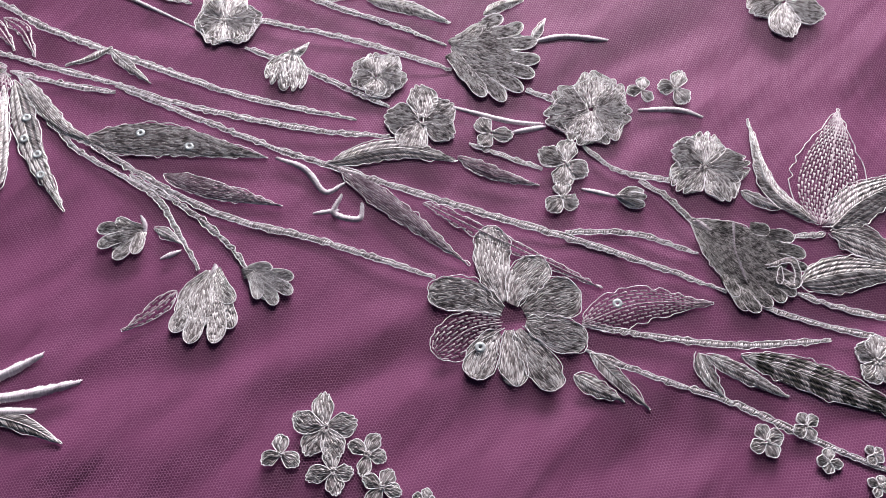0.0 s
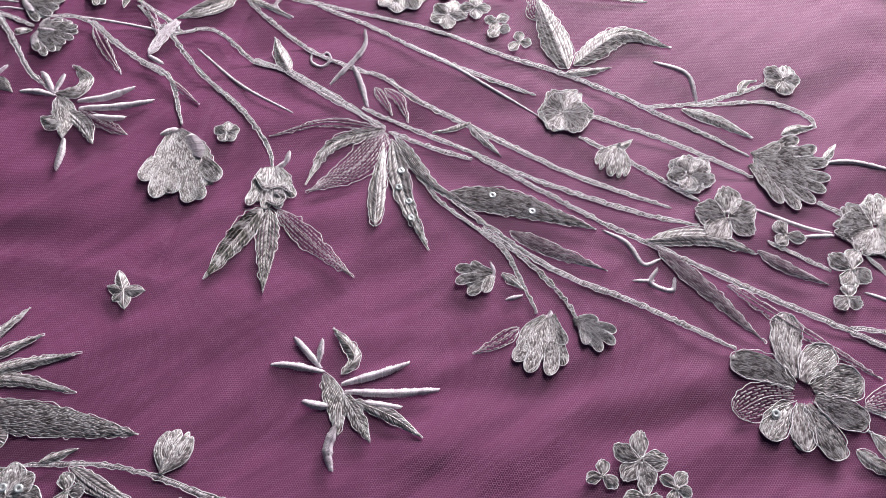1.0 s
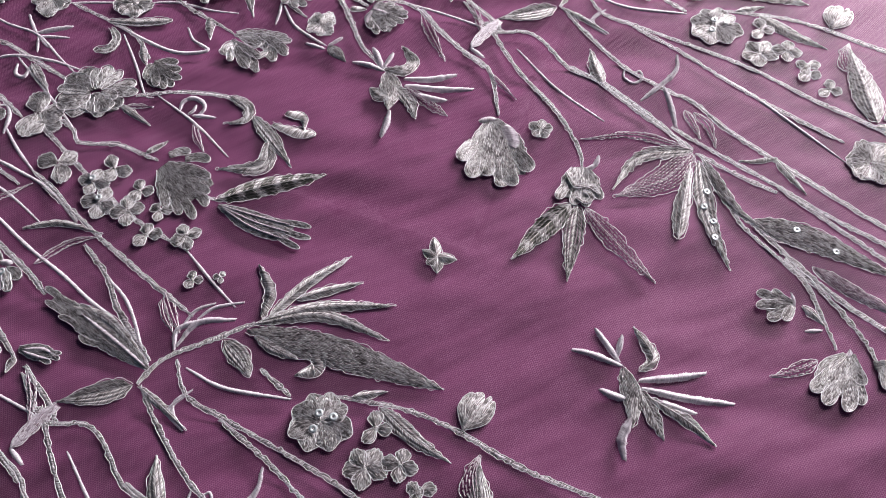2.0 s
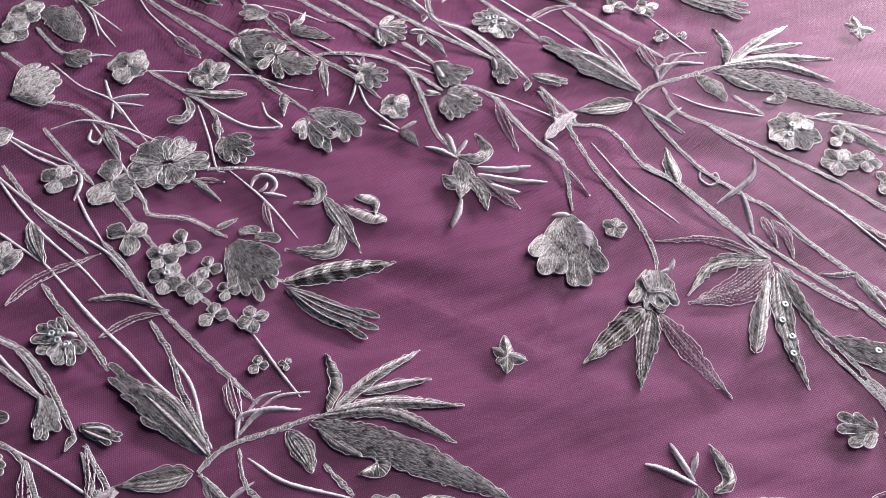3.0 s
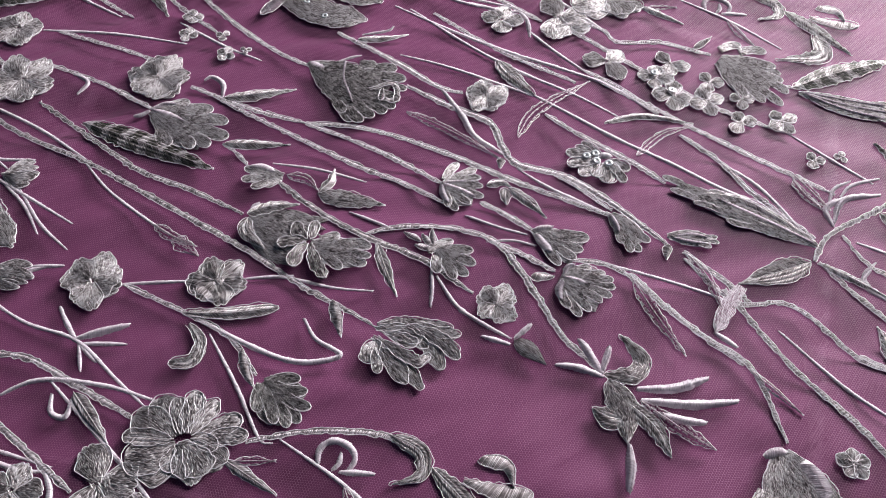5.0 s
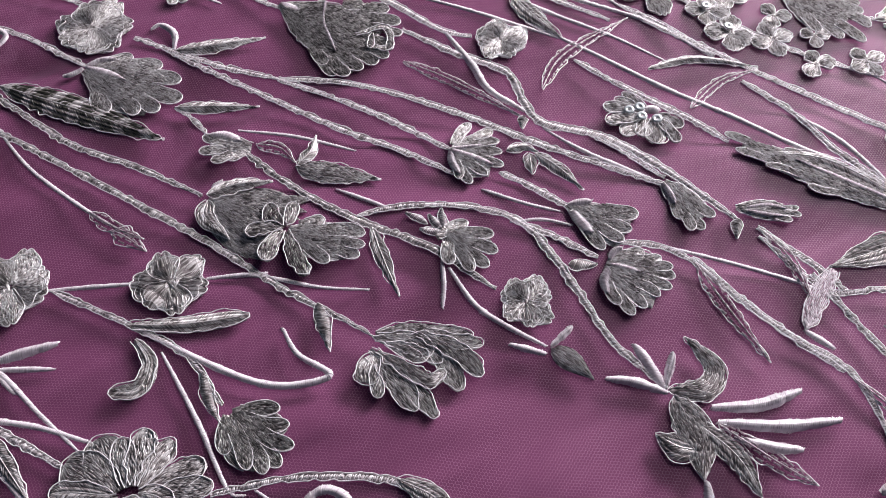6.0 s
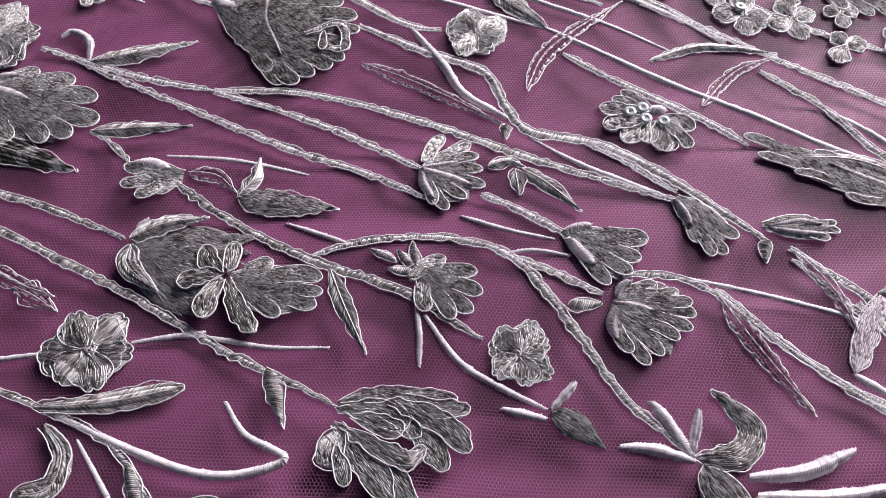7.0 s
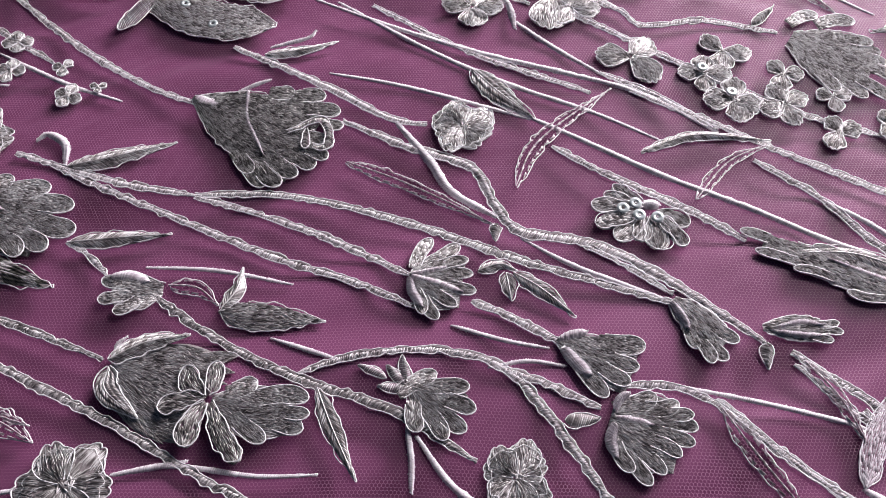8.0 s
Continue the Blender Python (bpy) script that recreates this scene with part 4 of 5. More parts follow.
repeat(leaf([(-423, 262.5), (-406, 271.5), (-381.5, 267.6)], 15, 'long', 'blunt', lift=0.2), -1)
repeat(stem([(-392.9, 246.2), (-378.3, 241.8), (-361.5, 236), (-346.7, 230.2), (-337.1, 229.8)], 2.6), -1)
repeat(tendril([(-365.3, 242.1), (-347.7, 241.4), (-326.3, 238.7), (-311.5, 236.3)], 1.2), -1)
repeat(leaf([(-383.8, 244.8), (-373.9, 248.2), (-365.8, 253.2)], 3.4, 'slant'), -1)
repeat(tendril([(-375.9, 267.6), (-351.9, 261.1), (-327.7, 256.1), (-304.7, 253.3), (-285.3, 250), (-265, 240.7)], 1.5), -1)
repeat(tendril([(-369.4, 267.7), (-341.2, 254.6), (-318.7, 246.8), (-296.2, 241.4), (-278.7, 235.5)], 1.4), -1)
repeat(tendril([(-321.3, 269.9), (-308.7, 261.6), (-295.9, 254.9)], 1.5), -1)
repeat(stem([(-295.9, 254.9), (-280.9, 249.8), (-265, 241.2)], 2.2), -1)
repeat(leaf([(-328.9, 249.8), (-321.2, 243.4), (-310.7, 236.5)], 7, 'slant'), -1)
repeat(tendril([(-345.1, 229.6), (-334.3, 219.1), (-327.3, 211.1), (-315.5, 205.9)], 2.4), -1)
repeat(blossom(-288.2, 261.6, 9.9, 3, 70), -1)
repeat(blossom(-332.7, 272.2, 8.6, 4, 3), -1)
repeat(blossom(-264.5, 268, 7.2, 3, 20), -1)
repeat(blossom(-269, 259, 7, 4, 180, sequins=1), -1)
repeat(blossom(-261.3, 251.8, 7.6, 4, 5, sequins=1), -1)
repeat(blossom(-248.4, 252.6, 6.8, 4, 30), -1)
repeat(blossom(-248.6, 262.6, 6, 3, 16), -1)
repeat(blossom(-236.3, 257.2, 4.9, 3, 37), -1)
repeat(blossom(-235.2, 245.8, 5.8, 3, 9), -1)
repeat(blossom(-220.7, 250.8, 6.1, 4, 45), -1)
repeat(fan_flower("large silver embroidered bell flower with eight pointed corded fingers on net", [(-246.5, 276.2), (-235, 271.2), (-226, 267.4)], [6, 17, 22, 19], [(-239, 286, 4.6, 8), (-229.2, 285, 5, 11), (-225, 277.8, 4.6, 9), (-221.8, 271.3, 4.6, 9), (-219.6, 265.5, 4.6, 9), (-221.2, 258.6, 4.6, 10), (-227.7, 258.4, 4.6, 9), (-234.6, 259.3, 4.6, 8)], focus=(-251, 279)), -1)
blossom(-450.3, 237.1, 4.0, 4, 20)
blossom(-434.7, 231, 3.1, 3, 61)
blossom(-429.8, 222.1, 4.0, 4, -12)
blossom(-423.2, 226.2, 2.3, 3, 47)
blossom(-448.1, 227.3, 4.2, 4, 5)
tendril([(-454, 232.9), (-431.7, 226), (-415.8, 223.2)], 1.2)

repeat(stem([(-510.8, 172.5), (-481.3, 163.8), (-454.5, 159.5), (-419.1, 150.8), (-386.9, 142.3), (-363.4, 134.6), (-347, 130.6), (-334.6, 127.2)], 2.3, mat=DULL), 1)
stem([(-484.7, 179.5), (-459.5, 170.1), (-434.6, 161.5), (-413.9, 159), (-393.1, 155.1)], 2.3, mat=DULL)
tendril([(-506.4, 174), (-479, 168.4), (-455.2, 160.7)], 1.4)
tendril([(-456.3, 160.4), (-440.7, 150.7), (-419.3, 142.4), (-405.7, 138.7)], 1.1)
leaf([(-419.3, 142.4), (-410.9, 139.7), (-402.2, 138.6)], 4, 'lace')
repeat(blossom(-428.2, 117.1, 10.4, 7, 46), 1)
repeat(bell(-461.5, 111.3, -446.6, 112.3, 11.5, 4, 0.4), 1)
tendril([(-449.7, 116.4), (-440, 119.6)], 1.5)
repeat(stem([(-418.9, 118.9), (-395.8, 115.4), (-378.7, 111.5), (-365.7, 102.1)], 2.0), 1)
repeat(tendril([(-418.9, 118.9), (-398.2, 126.4)], 1.2), 1)
repeat(tendril([(-382.1, 132.2), (-368, 137.6)], 1.2), 1)
repeat(tendril([(-384.7, 110.7), (-369.2, 96.6), (-357.4, 84.6), (-353.1, 84)], 1.2), 1)
repeat(leaf([(-373.4, 108.6), (-368.8, 102.2), (-364.1, 97.8)], 3, 'satin'), 1)
repeat(fan_flower("dark silver embroidered flower with seven ruffled corded lobes on net", [(-363, 100.2), (-356.6, 97.1), (-350.9, 95)], [7, 13, 15, 12], [(-352.3, 104.7, 4.4, 9), (-348.9, 101.7, 4.4, 9), (-346.1, 97.1, 4.4, 9), (-347.5, 92.1, 4.4, 9), (-350.3, 89.6, 4.4, 9), (-354.2, 89.5, 4.4, 9), (-360.2, 91.5, 4.4, 9)], mat=DUSK), 1)
repeat(spray('ruffled_flower', 'large silver embroidered ruffled flower with many rounded corded petals on net', (-378.2, 77.3), [([(-379.8, 78), (-385, 82.9), (-390.2, 87.2)], 9.9, 'long'), ([(-380.7, 77.3), (-387, 79.1), (-394.3, 80.3)], 10.4, 'long'), ([(-378.6, 75.7), (-383.6, 71.1), (-390.8, 67.8)], 11.2, 'long'), ([(-380.5, 76.5), (-388, 75.3), (-394.2, 73.7)], 5.3, 'slant'), ([(-378.2, 74.9), (-380.5, 69.1), (-384.5, 64.5)], 10.3, 'long'), ([(-379.2, 74.5), (-378.4, 70.8), (-377.8, 67.4)], 4.4, 'long'), ([(-377.1, 75.2), (-374.6, 71), (-372.3, 67.5)], 5.9, 'long'), ([(-375.6, 76.1), (-370.7, 73.3), (-367, 70.2)], 8.1, 'long'), ([(-374.7, 77), (-369.1, 75.8), (-363.2, 74.5)], 8.1, 'long'), ([(-378.1, 79.3), (-381.4, 84.1), (-384.6, 88.8)], 5.5, 'long'), ([(-377.1, 79.7), (-378.4, 86.1), (-379.8, 92.5)], 6.6, 'long'), ([(-375.9, 79.7), (-374.8, 85.2), (-372.9, 91.5)], 5.3, 'long'), ([(-374.7, 79), (-370, 83.6), (-363.9, 88.9)], 6.1, 'long'), ([(-373.4, 78.4), (-367.8, 81.3), (-360.6, 84.6)], 5.5, 'long'), ([(-375.5, 78.6), (-371.7, 79), (-367, 78.1)], 4.8, 'slant')], []), 1)
repeat(blossom(-373.3, 72.4, 7.3, 5, 11), 1)
repeat(stem([(-449.9, 84.1), (-434.5, 87.5), (-414.9, 83.9), (-393.2, 79.2)], 2.4), 1)
repeat(tendril([(-437.4, 72.2), (-426.7, 82.2), (-407.7, 86.2), (-390.9, 86.3)], 1.6), 1)
repeat(leaf([(-414.7, 81.8), (-405.9, 76.1), (-397.5, 70.6)], 4.5, 'slant'), 1)
repeat(tendril([(-420.6, 79.4), (-417.9, 74.3), (-413.3, 74.4), (-414.3, 80.2)], 1.8), 1)
repeat(stem([(-440.9, 71.1), (-426.4, 65.3), (-412.4, 59.8), (-400.6, 55.4)], 2.4), 1)
repeat(tendril([(-431.6, 57.5), (-418.6, 56.7), (-410.5, 58.4)], 1.5), 1)
repeat(tendril([(-410.5, 58.4), (-406.3, 54), (-403.3, 45.5)], 2), 1)
repeat(blossom(-394.2, 59.8, 12.3, 3, 146), 1)
repeat(blossom(-389.3, 56.6, 7.5, 3, 5), 1)
repeat(stem([(-360.3, 82.3), (-344.1, 90.4), (-324.5, 95.3), (-311.2, 93.6)], 2.2), 1)
repeat(leaf([(-321.5, 96.2), (-311.5, 93.8), (-309.6, 87.4), (-316.8, 82.6)], 5.2, 'slant'), 1)
repeat(leaf([(-364.1, 75.8), (-353.8, 72.9), (-346, 70.6)], 3.4, 'slant'), 1)
repeat(leaf([(-361.2, 76), (-349.6, 79.7)], 2.5, 'lace'), 1)
repeat(tendril([(-463.7, 104.2), (-441.3, 98.1), (-422.9, 97.1), (-405.2, 89.2), (-391.2, 83)], 1.3), 1)
repeat(spray('sprig', 'small white raised satin sprig with five rays on mauve net', (-422.9, 97.1), [], [([(-422.9, 97.1), (-429.2, 102.1), (-433.3, 106)], 1.8), ([(-423.1, 97.5), (-416.9, 101.8), (-409.7, 106.5)], 2.8), ([(-421.4, 96.4), (-407.3, 100.3)], 1.5), ([(-421.4, 96.4), (-416.4, 88.3)], 1.4), ([(-421.4, 96.4), (-413.4, 92.2)], 1.4)]), 1)
blossom(-512.9, 210.8, 10.1, 5, 25)
tendril([(-503.2, 213.3), (-475, 219.7), (-446.7, 222.9)], 1.2)
stem([(-496.8, 214.3), (-468.4, 212.7), (-451.1, 210.6)], 1.9)
blossom(-496.5, 187.4, 12.7, 6, 11)
blossom(-448.5, 203.4, 12.2, 7, 23, tip=0.2)
stem([(-492.1, 197.6), (-465.8, 194.2), (-441.5, 187.9)], 2.0)
tendril([(-480.4, 196.3), (-472.9, 193.6), (-473.6, 187.2)], 1.8)
leaf([(-541.9, 217.6), (-523.3, 224.7), (-505, 234.8)], 6, 'band', 'long')
stem([(-529.5, 199.6), (-517.4, 196.3), (-502.6, 190.6)], 2.2)
stem([(-521.9, 245.5), (-496.6, 237.6), (-473, 229.8)], 1.8)
stem([(-472.7, 262.1), (-436.4, 240.2), (-409.6, 228.7), (-392.6, 225.5)], 2.4)
leaf([(-468.8, 260.1), (-450.2, 257.2), (-430.6, 257.4)], 5, 'slant')
leaf([(-489.5, 259), (-474.4, 248), (-460.3, 234.6)], 8.5, 'long')
stem([(-476.3, 252.6), (-455.4, 239.6), (-437.9, 232.1)], 2)
leaf([(-422, 260.6), (-404, 254.6), (-384, 255.6)], 14, 'long', 'blunt', sequins=2, lift=0.5)
leaf([(-420, 260.5), (-422.8, 252.6), (-425.6, 246)], 5, 'satin', 'blunt', mat=WHITE, lift=0.6)
bell(-478.4, 145.6, -467.4, 150.7, 12.4, 4, 0.4)
tendril([(-500.8, 158), (-486.4, 151.9), (-472, 155.2)], 1.2)
tendril([(-493.9, 147.9), (-469.3, 141.3), (-445.9, 135)], 1.2)
tendril([(-478.6, 144.1), (-465.3, 137), (-454.7, 128)], 1.2)
tendril([(-470.1, 142.5), (-455.8, 131.7), (-442.4, 125.4)], 1.2)
leaf([(-481.5, 137.3), (-472.3, 129), (-459.7, 121)], 10, 'long', 'blunt')
repeat(blossom(-457.1, 92.9, 7.0, 5, 28), 1)
repeat(bell(-368.5, 284.7, -374, 276.8, 10.7, 3, 0.4), -1)
repeat(tendril([(-396, 288), (-363.4, 281.6), (-326, 281)], 1.3), -1)
repeat(tendril([(-340.6, 304.5), (-300.7, 283.7), (-285.8, 273.7)], 1.3), -1)
repeat(stem([(-256.2, 233.5), (-240.7, 225.1), (-227.8, 214.1), (-206.5, 201.6)], 2.6), -1, 1)
repeat(tendril([(-242, 225.5), (-226, 217.7), (-207.6, 200.1)], 1.4), -1)
repeat(stem([(-287.7, 250.2), (-269.1, 244.4), (-251, 237.8), (-226.4, 229.9), (-200.8, 222.3)], 2.4), -1)
repeat(fan_flower("long silver embroidered feathered leaf with side fingers and pearly satin ribs", [(-205.6, 198.8), (-218, 201.6), (-236, 205.4), (-254, 210.4)], [2, 7, 8.4, 7.6, 4.4], [(-259.4, 212.4, 3.2, 10), (-256, 207.6, 2.8, 9), (-247.6, 204.2, 2.6, 8), (-243, 211, 2.6, 8), (-236, 200.4, 2.6, 8)], [([(-207, 199), (-222, 203.4), (-240, 208)], 1.8)]), -1, 1)
repeat(leaf([(-244, 205.7), (-227.5, 202.8), (-206.1, 198.2)], 4, 'slant', 'long'), -1, 1)
repeat(leaf([(-249.8, 208), (-230.6, 210.1), (-206.3, 200.3)], 4, 'slant', 'long'), -1, 1)
repeat(leaf([(-207.4, 191.4), (-218.5, 183.5), (-229.6, 176.1)], 9, 'slant'), -1, 1)
repeat(leaf([(-215.8, 227.3), (-208.2, 220.3), (-201.8, 214.8)], 4, 'lace'), -1)
repeat(tendril([(-200.6, 210.2), (-197.7, 220.9), (-185.4, 227)], 2.6), -1)
repeat(tendril([(-198.8, 222), (-195, 228.4), (-185.8, 234.3)], 1.3), -1)

repeat(stem([(-392.3, 55.6), (-370.3, 45.9), (-346, 35.5), (-325.3, 28.8), (-300.9, 24.6)], 2.4), 1)
repeat(tendril([(-300.9, 24.6), (-284.6, 16.3), (-271.5, 10.3)], 1.3), 1)
repeat(blossom(-291.8, 14.2, 4.3, 3, 16), 1)
repeat(blossom(-282.7, 19.1, 2.8, 3, 73), 1)
repeat(stem([(-389.4, 61.6), (-376.2, 57.6), (-369.2, 52.9), (-353.4, 57.6), (-333.4, 56.7)], 2.2), 1)
repeat(leaf([(-339.8, 58.1), (-337.1, 62.3), (-334.3, 66.5)], 3, 'satin'), 1)
repeat(leaf([(-301.6, 48.3), (-285.2, 61.2), (-265.2, 74.6)], 9, 'band', 'long'), 1)
repeat(fan_flower("silver embroidered leaf with pale ribs split into three fingers", [(-299, 46.6), (-280, 44.6), (-266, 45.6)], [1.6, 8, 9.6, 8.4], [(-260, 50.6, 3, 11), (-257.9, 46.1, 3.2, 12), (-260, 40.6, 3, 11)], [([(-297, 46.8), (-282, 47.4), (-268, 48.6)], 0.9), ([(-297, 46.2), (-282, 44.8), (-267, 45.4)], 0.9), ([(-296, 45.6), (-282, 42.4), (-268, 42)], 0.9)], focus=(-290, 46)), 1)
repeat(stem([(-307.6, 48.8), (-301.6, 48.3)], 1.5), 1)
repeat(leaf([(-307.2, 90.5), (-294.6, 83), (-279.9, 72.9)], 6, 'slant'), 1)
repeat(leaf([(-297.6, 89.4), (-286.9, 89), (-277.9, 90.9)], 5, 'satin', 'finger'), 1)
repeat(leaf([(-295, 96.4), (-287, 97), (-283.4, 91.4)], 4.4, 'satin'), 1)
repeat(leaf([(-294.8, 81.4), (-291.8, 69.4), (-308.3, 61.5)], 7.5, 'slant'), 1)
repeat(tendril([(-351.1, 85.8), (-328.1, 78.3), (-307.2, 68.5)], 1.2), 1)
repeat(tendril([(-338.5, 82.7), (-339.3, 86.6), (-336.5, 89.9), (-331.7, 89.6), (-328.8, 86.8), (-329.4, 82.8)], 2.2, 0.5), 1)
repeat(tendril([(-333.1, 87.2), (-332.7, 84.1), (-334, 81.8)], 1.6), 1)
repeat(leaf([(-328.8, 78), (-324.4, 72.6), (-317.6, 67)], 3, 'lace'), 1)
repeat(tendril([(-331.7, 81.9), (-322, 84.1)], 2), 1)
repeat(stem([(-247.8, 180.8), (-230, 169.3), (-215.7, 173.2), (-205.6, 170), (-191.1, 160.1), (-175.8, 157.6), (-149.1, 145.7), (-130.8, 134.4)], 2.2), -1, 1)
repeat(stem([(-205, 192.2), (-190.8, 181.7), (-170.1, 169), (-149.2, 162.6), (-137.8, 160.4), (-121.6, 151.3), (-87.2, 138), (-57.4, 127.5), (-23.5, 120)], 2.4), -1, 1)
repeat(stem([(-197.7, 205.6), (-187.6, 195.2), (-172.8, 193), (-144.6, 189.8), (-119.1, 185.9), (-93.9, 178.6), (-70, 173.5), (-46.7, 166.2), (-30.9, 160.1), (-11.3, 152.9), (3.5, 146.3)], 2.2), -1)
repeat(stem([(-172.5, 192), (-148.3, 184.5), (-126.8, 175.8), (-103.8, 168.2), (-77.8, 161.3)], 2.0), -1)
repeat(tendril([(-141.4, 181.4), (-116.5, 172.4), (-90.8, 159.8), (-76, 152.3)], 1.3), -1)

repeat(stem([(-289.7, -28.6), (-285.4, -16.6), (-273.5, -4.7), (-261.5, 7.4)], 2.2), 1)
repeat(spray('leaf_spray', 'silver embroidered fan of pointed leaves with corded edges on mauve net', (-260.9, 6.4), [([(-259.9, 9.7), (-262.2, 20.6), (-271.3, 29)], 4.5, 'satin'), ([(-258.2, 10), (-250.9, 27.7), (-239.9, 44.9)], 4.5, 'slant'), ([(-251.2, 21.3), (-240.3, 30), (-231.2, 36.3)], 4, 'slant'), ([(-259.9, 8.8), (-241, 21.9), (-216, 32.2)], 5, 'slant'), ([(-261.2, 7), (-239.5, 18.9), (-212.8, 18.8)], 5, 'slant'), ([(-262.9, 3.7), (-229.5, 7.7), (-187.6, 9)], 12, 'long'), ([(-258.8, 2.6), (-248.7, 0.9), (-240.5, 0.4)], 4.5, 'slant'), ([(-236.9, 4.6), (-232.1, 0.3), (-238.5, -5.6)], 5, 'satin'), ([(-268.8, -2.7), (-259.4, -7), (-253.3, -11.7)], 8, 'slant')], []), 1)
repeat(tendril([(-284.2, -12.6), (-286.7, -4.7), (-276, 3.8)], 2.4), 1)
repeat(tendril([(-286.1, -4.4), (-284.5, 3.9), (-279.1, 9.1)], 1.3), 1)
repeat(leaf([(-298.7, 3.1), (-294.1, -2.4), (-287.7, -7)], 3, 'lace'), 1)
repeat(tendril([(-271.5, -26), (-274.1, -33.1), (-265.9, -37.2)], 1.5), 1)

repeat(blossom(-222.9, -16.8, 11.4, 8, 2, sequins=3), 1)
repeat(blossom(-202.1, -25.6, 8.4, 5, -1, full=0.9), 1)
repeat(blossom(-204.1, -12, 6, 3, 11), 1)
repeat(blossom(-191.5, -20.2, 6.2, 4, 7), 1)
repeat(blossom(-182, -26.3, 5.6, 3, 40), 1)
repeat(leaf([(-206.1, -4.7), (-191.2, -10.4), (-175.8, -13.7)], 6, 'slant'), 1)
repeat(stem([(-224, -7.5), (-198.6, -2.5), (-177.8, -2.9), (-152.4, -6.7), (-122.4, -6.7)], 2.2), 1)
repeat(bell(-176.2, -1.6, -173.5, 13.6, 12.2, 4, 0.4), 1)
repeat(tendril([(-276.3, -17), (-259.9, -18.5), (-236.2, -13.6)], 1.6), 1)
repeat(stem([(-251.2, -7.5), (-236.6, -12.7)], 2), 1)
repeat(leaf([(-163.4, -23.2), (-167.7, -15.1), (-167.9, -7.8)], 9, 'lace'), 1)
repeat(leaf([(-216.4, -5.3), (-205.4, 1.3)], 3, 'slant'), 1)
leaf([(-132.3, 136.7), (-155.6, 136), (-175.6, 126.6)], 4, 'lace')
leaf([(-132.3, 136.7), (-150.8, 126.7), (-156.9, 108.3)], 6, 'slant')
leaf([(-132, 135.3), (-139.6, 119.1), (-155.4, 105.2)], 13, 'lace')
leaf([(-127.6, 95.5), (-129.8, 110), (-131.6, 131)], 6.6, 'slant')
leaf([(-129.1, 132.7), (-119.2, 108.7), (-106.7, 89.4)], 7.5, 'slant', sequins=4)
leaf([(-127.6, 134.3), (-112.1, 117.3), (-97.6, 110.1)], 5, 'long')
stem([(-128.4, 134.9), (-115.1, 120.6), (-103.1, 110.7)], 2)

repeat(fan_flower("pale silver embroidered bell flower with scalloped skirt and white satin pad", [(-212.8, 123.6), (-206.2, 111.4), (-200.6, 98.6)], [5, 17, 22.5, 24, 22], [(-217.2, 99.8, 8, 11), (-210.2, 93.6, 8.4, 12), (-204.2, 96.6, 7, 9), (-198, 93.7, 7, 9), (-192.8, 96.2, 7, 9), (-189.5, 104.4, 8, 11)], [([(-206.5, 122.1), (-202.1, 117.5), (-198.6, 112.7)], 6), ([(-217.3, 120.3), (-214.4, 122.6), (-210.8, 124)], 2.8)]), 1)

fan_flower("small silver embroidered flower with looped pale cords over its cup", [(-171.6, 113.6), (-169.2, 106), (-167.4, 99.6)], [7, 14, 15, 13], [(-175.3, 96.3, 4.8, 8), (-169, 95.8, 4.8, 7), (-163.4, 96.8, 4.8, 8), (-159.4, 102.2, 4.8, 8)], hooks=[([(-176, 108.5), (-171, 104), (-165.5, 105.8), (-160.8, 103.8)], 1.8), ([(-169, 99), (-165, 98), (-163, 101.2), (-167, 103)], 1.7)], focus=(-171, 117))
tendril([(-169.4, 113.6), (-166.7, 116.6), (-166.3, 121.5)], 2.4)
repeat(leaf([(-169.6, 96.6), (-177.4, 79), (-183, 65.2)], 9.5, 'band'), 1)
leaf([(-167.3, 96.5), (-164.3, 81), (-161, 63.7)], 8, 'slant', mat=DUSK)
leaf([(-164.2, 96), (-148.2, 85.2), (-130.8, 74.5)], 8, 'lace')
repeat(spray('star', 'small pale silver five pointed star stitched on mauve net', (-209.5, 56.3), [([(-209.5, 56.3), (-213.9, 63.3)], 4.5, 'slant'), ([(-210, 56.1), (-202.1, 57.7)], 4.5, 'slant'), ([(-209.5, 56.3), (-216, 56.9)], 4.5, 'slant'), ([(-209.5, 56.3), (-212.1, 51.8)], 4.5, 'slant'), ([(-209.5, 56.3), (-207, 49.7)], 4.5, 'slant')], []), 1)
repeat(blossom(-192.3, 125.8, 5.2, 5, 25), 1)
repeat(stem([(-233.9, 173.1), (-212.3, 152.5), (-189.7, 136.9), (-175.8, 123.1), (-170.5, 113.3)], 2.2), -1, 1)
repeat(tendril([(-215.8, 162.9), (-193.2, 148.2), (-169.5, 138.6)], 1.2), -1, 1)
repeat(stem([(-263.8, 170.2), (-242.1, 155.8), (-223.5, 147.8), (-210.9, 126.6)], 1.8), -1, 1)
repeat(leaf([(-223, 146.4), (-207, 136.7)], 2.5, 'lace'), -1, 1)
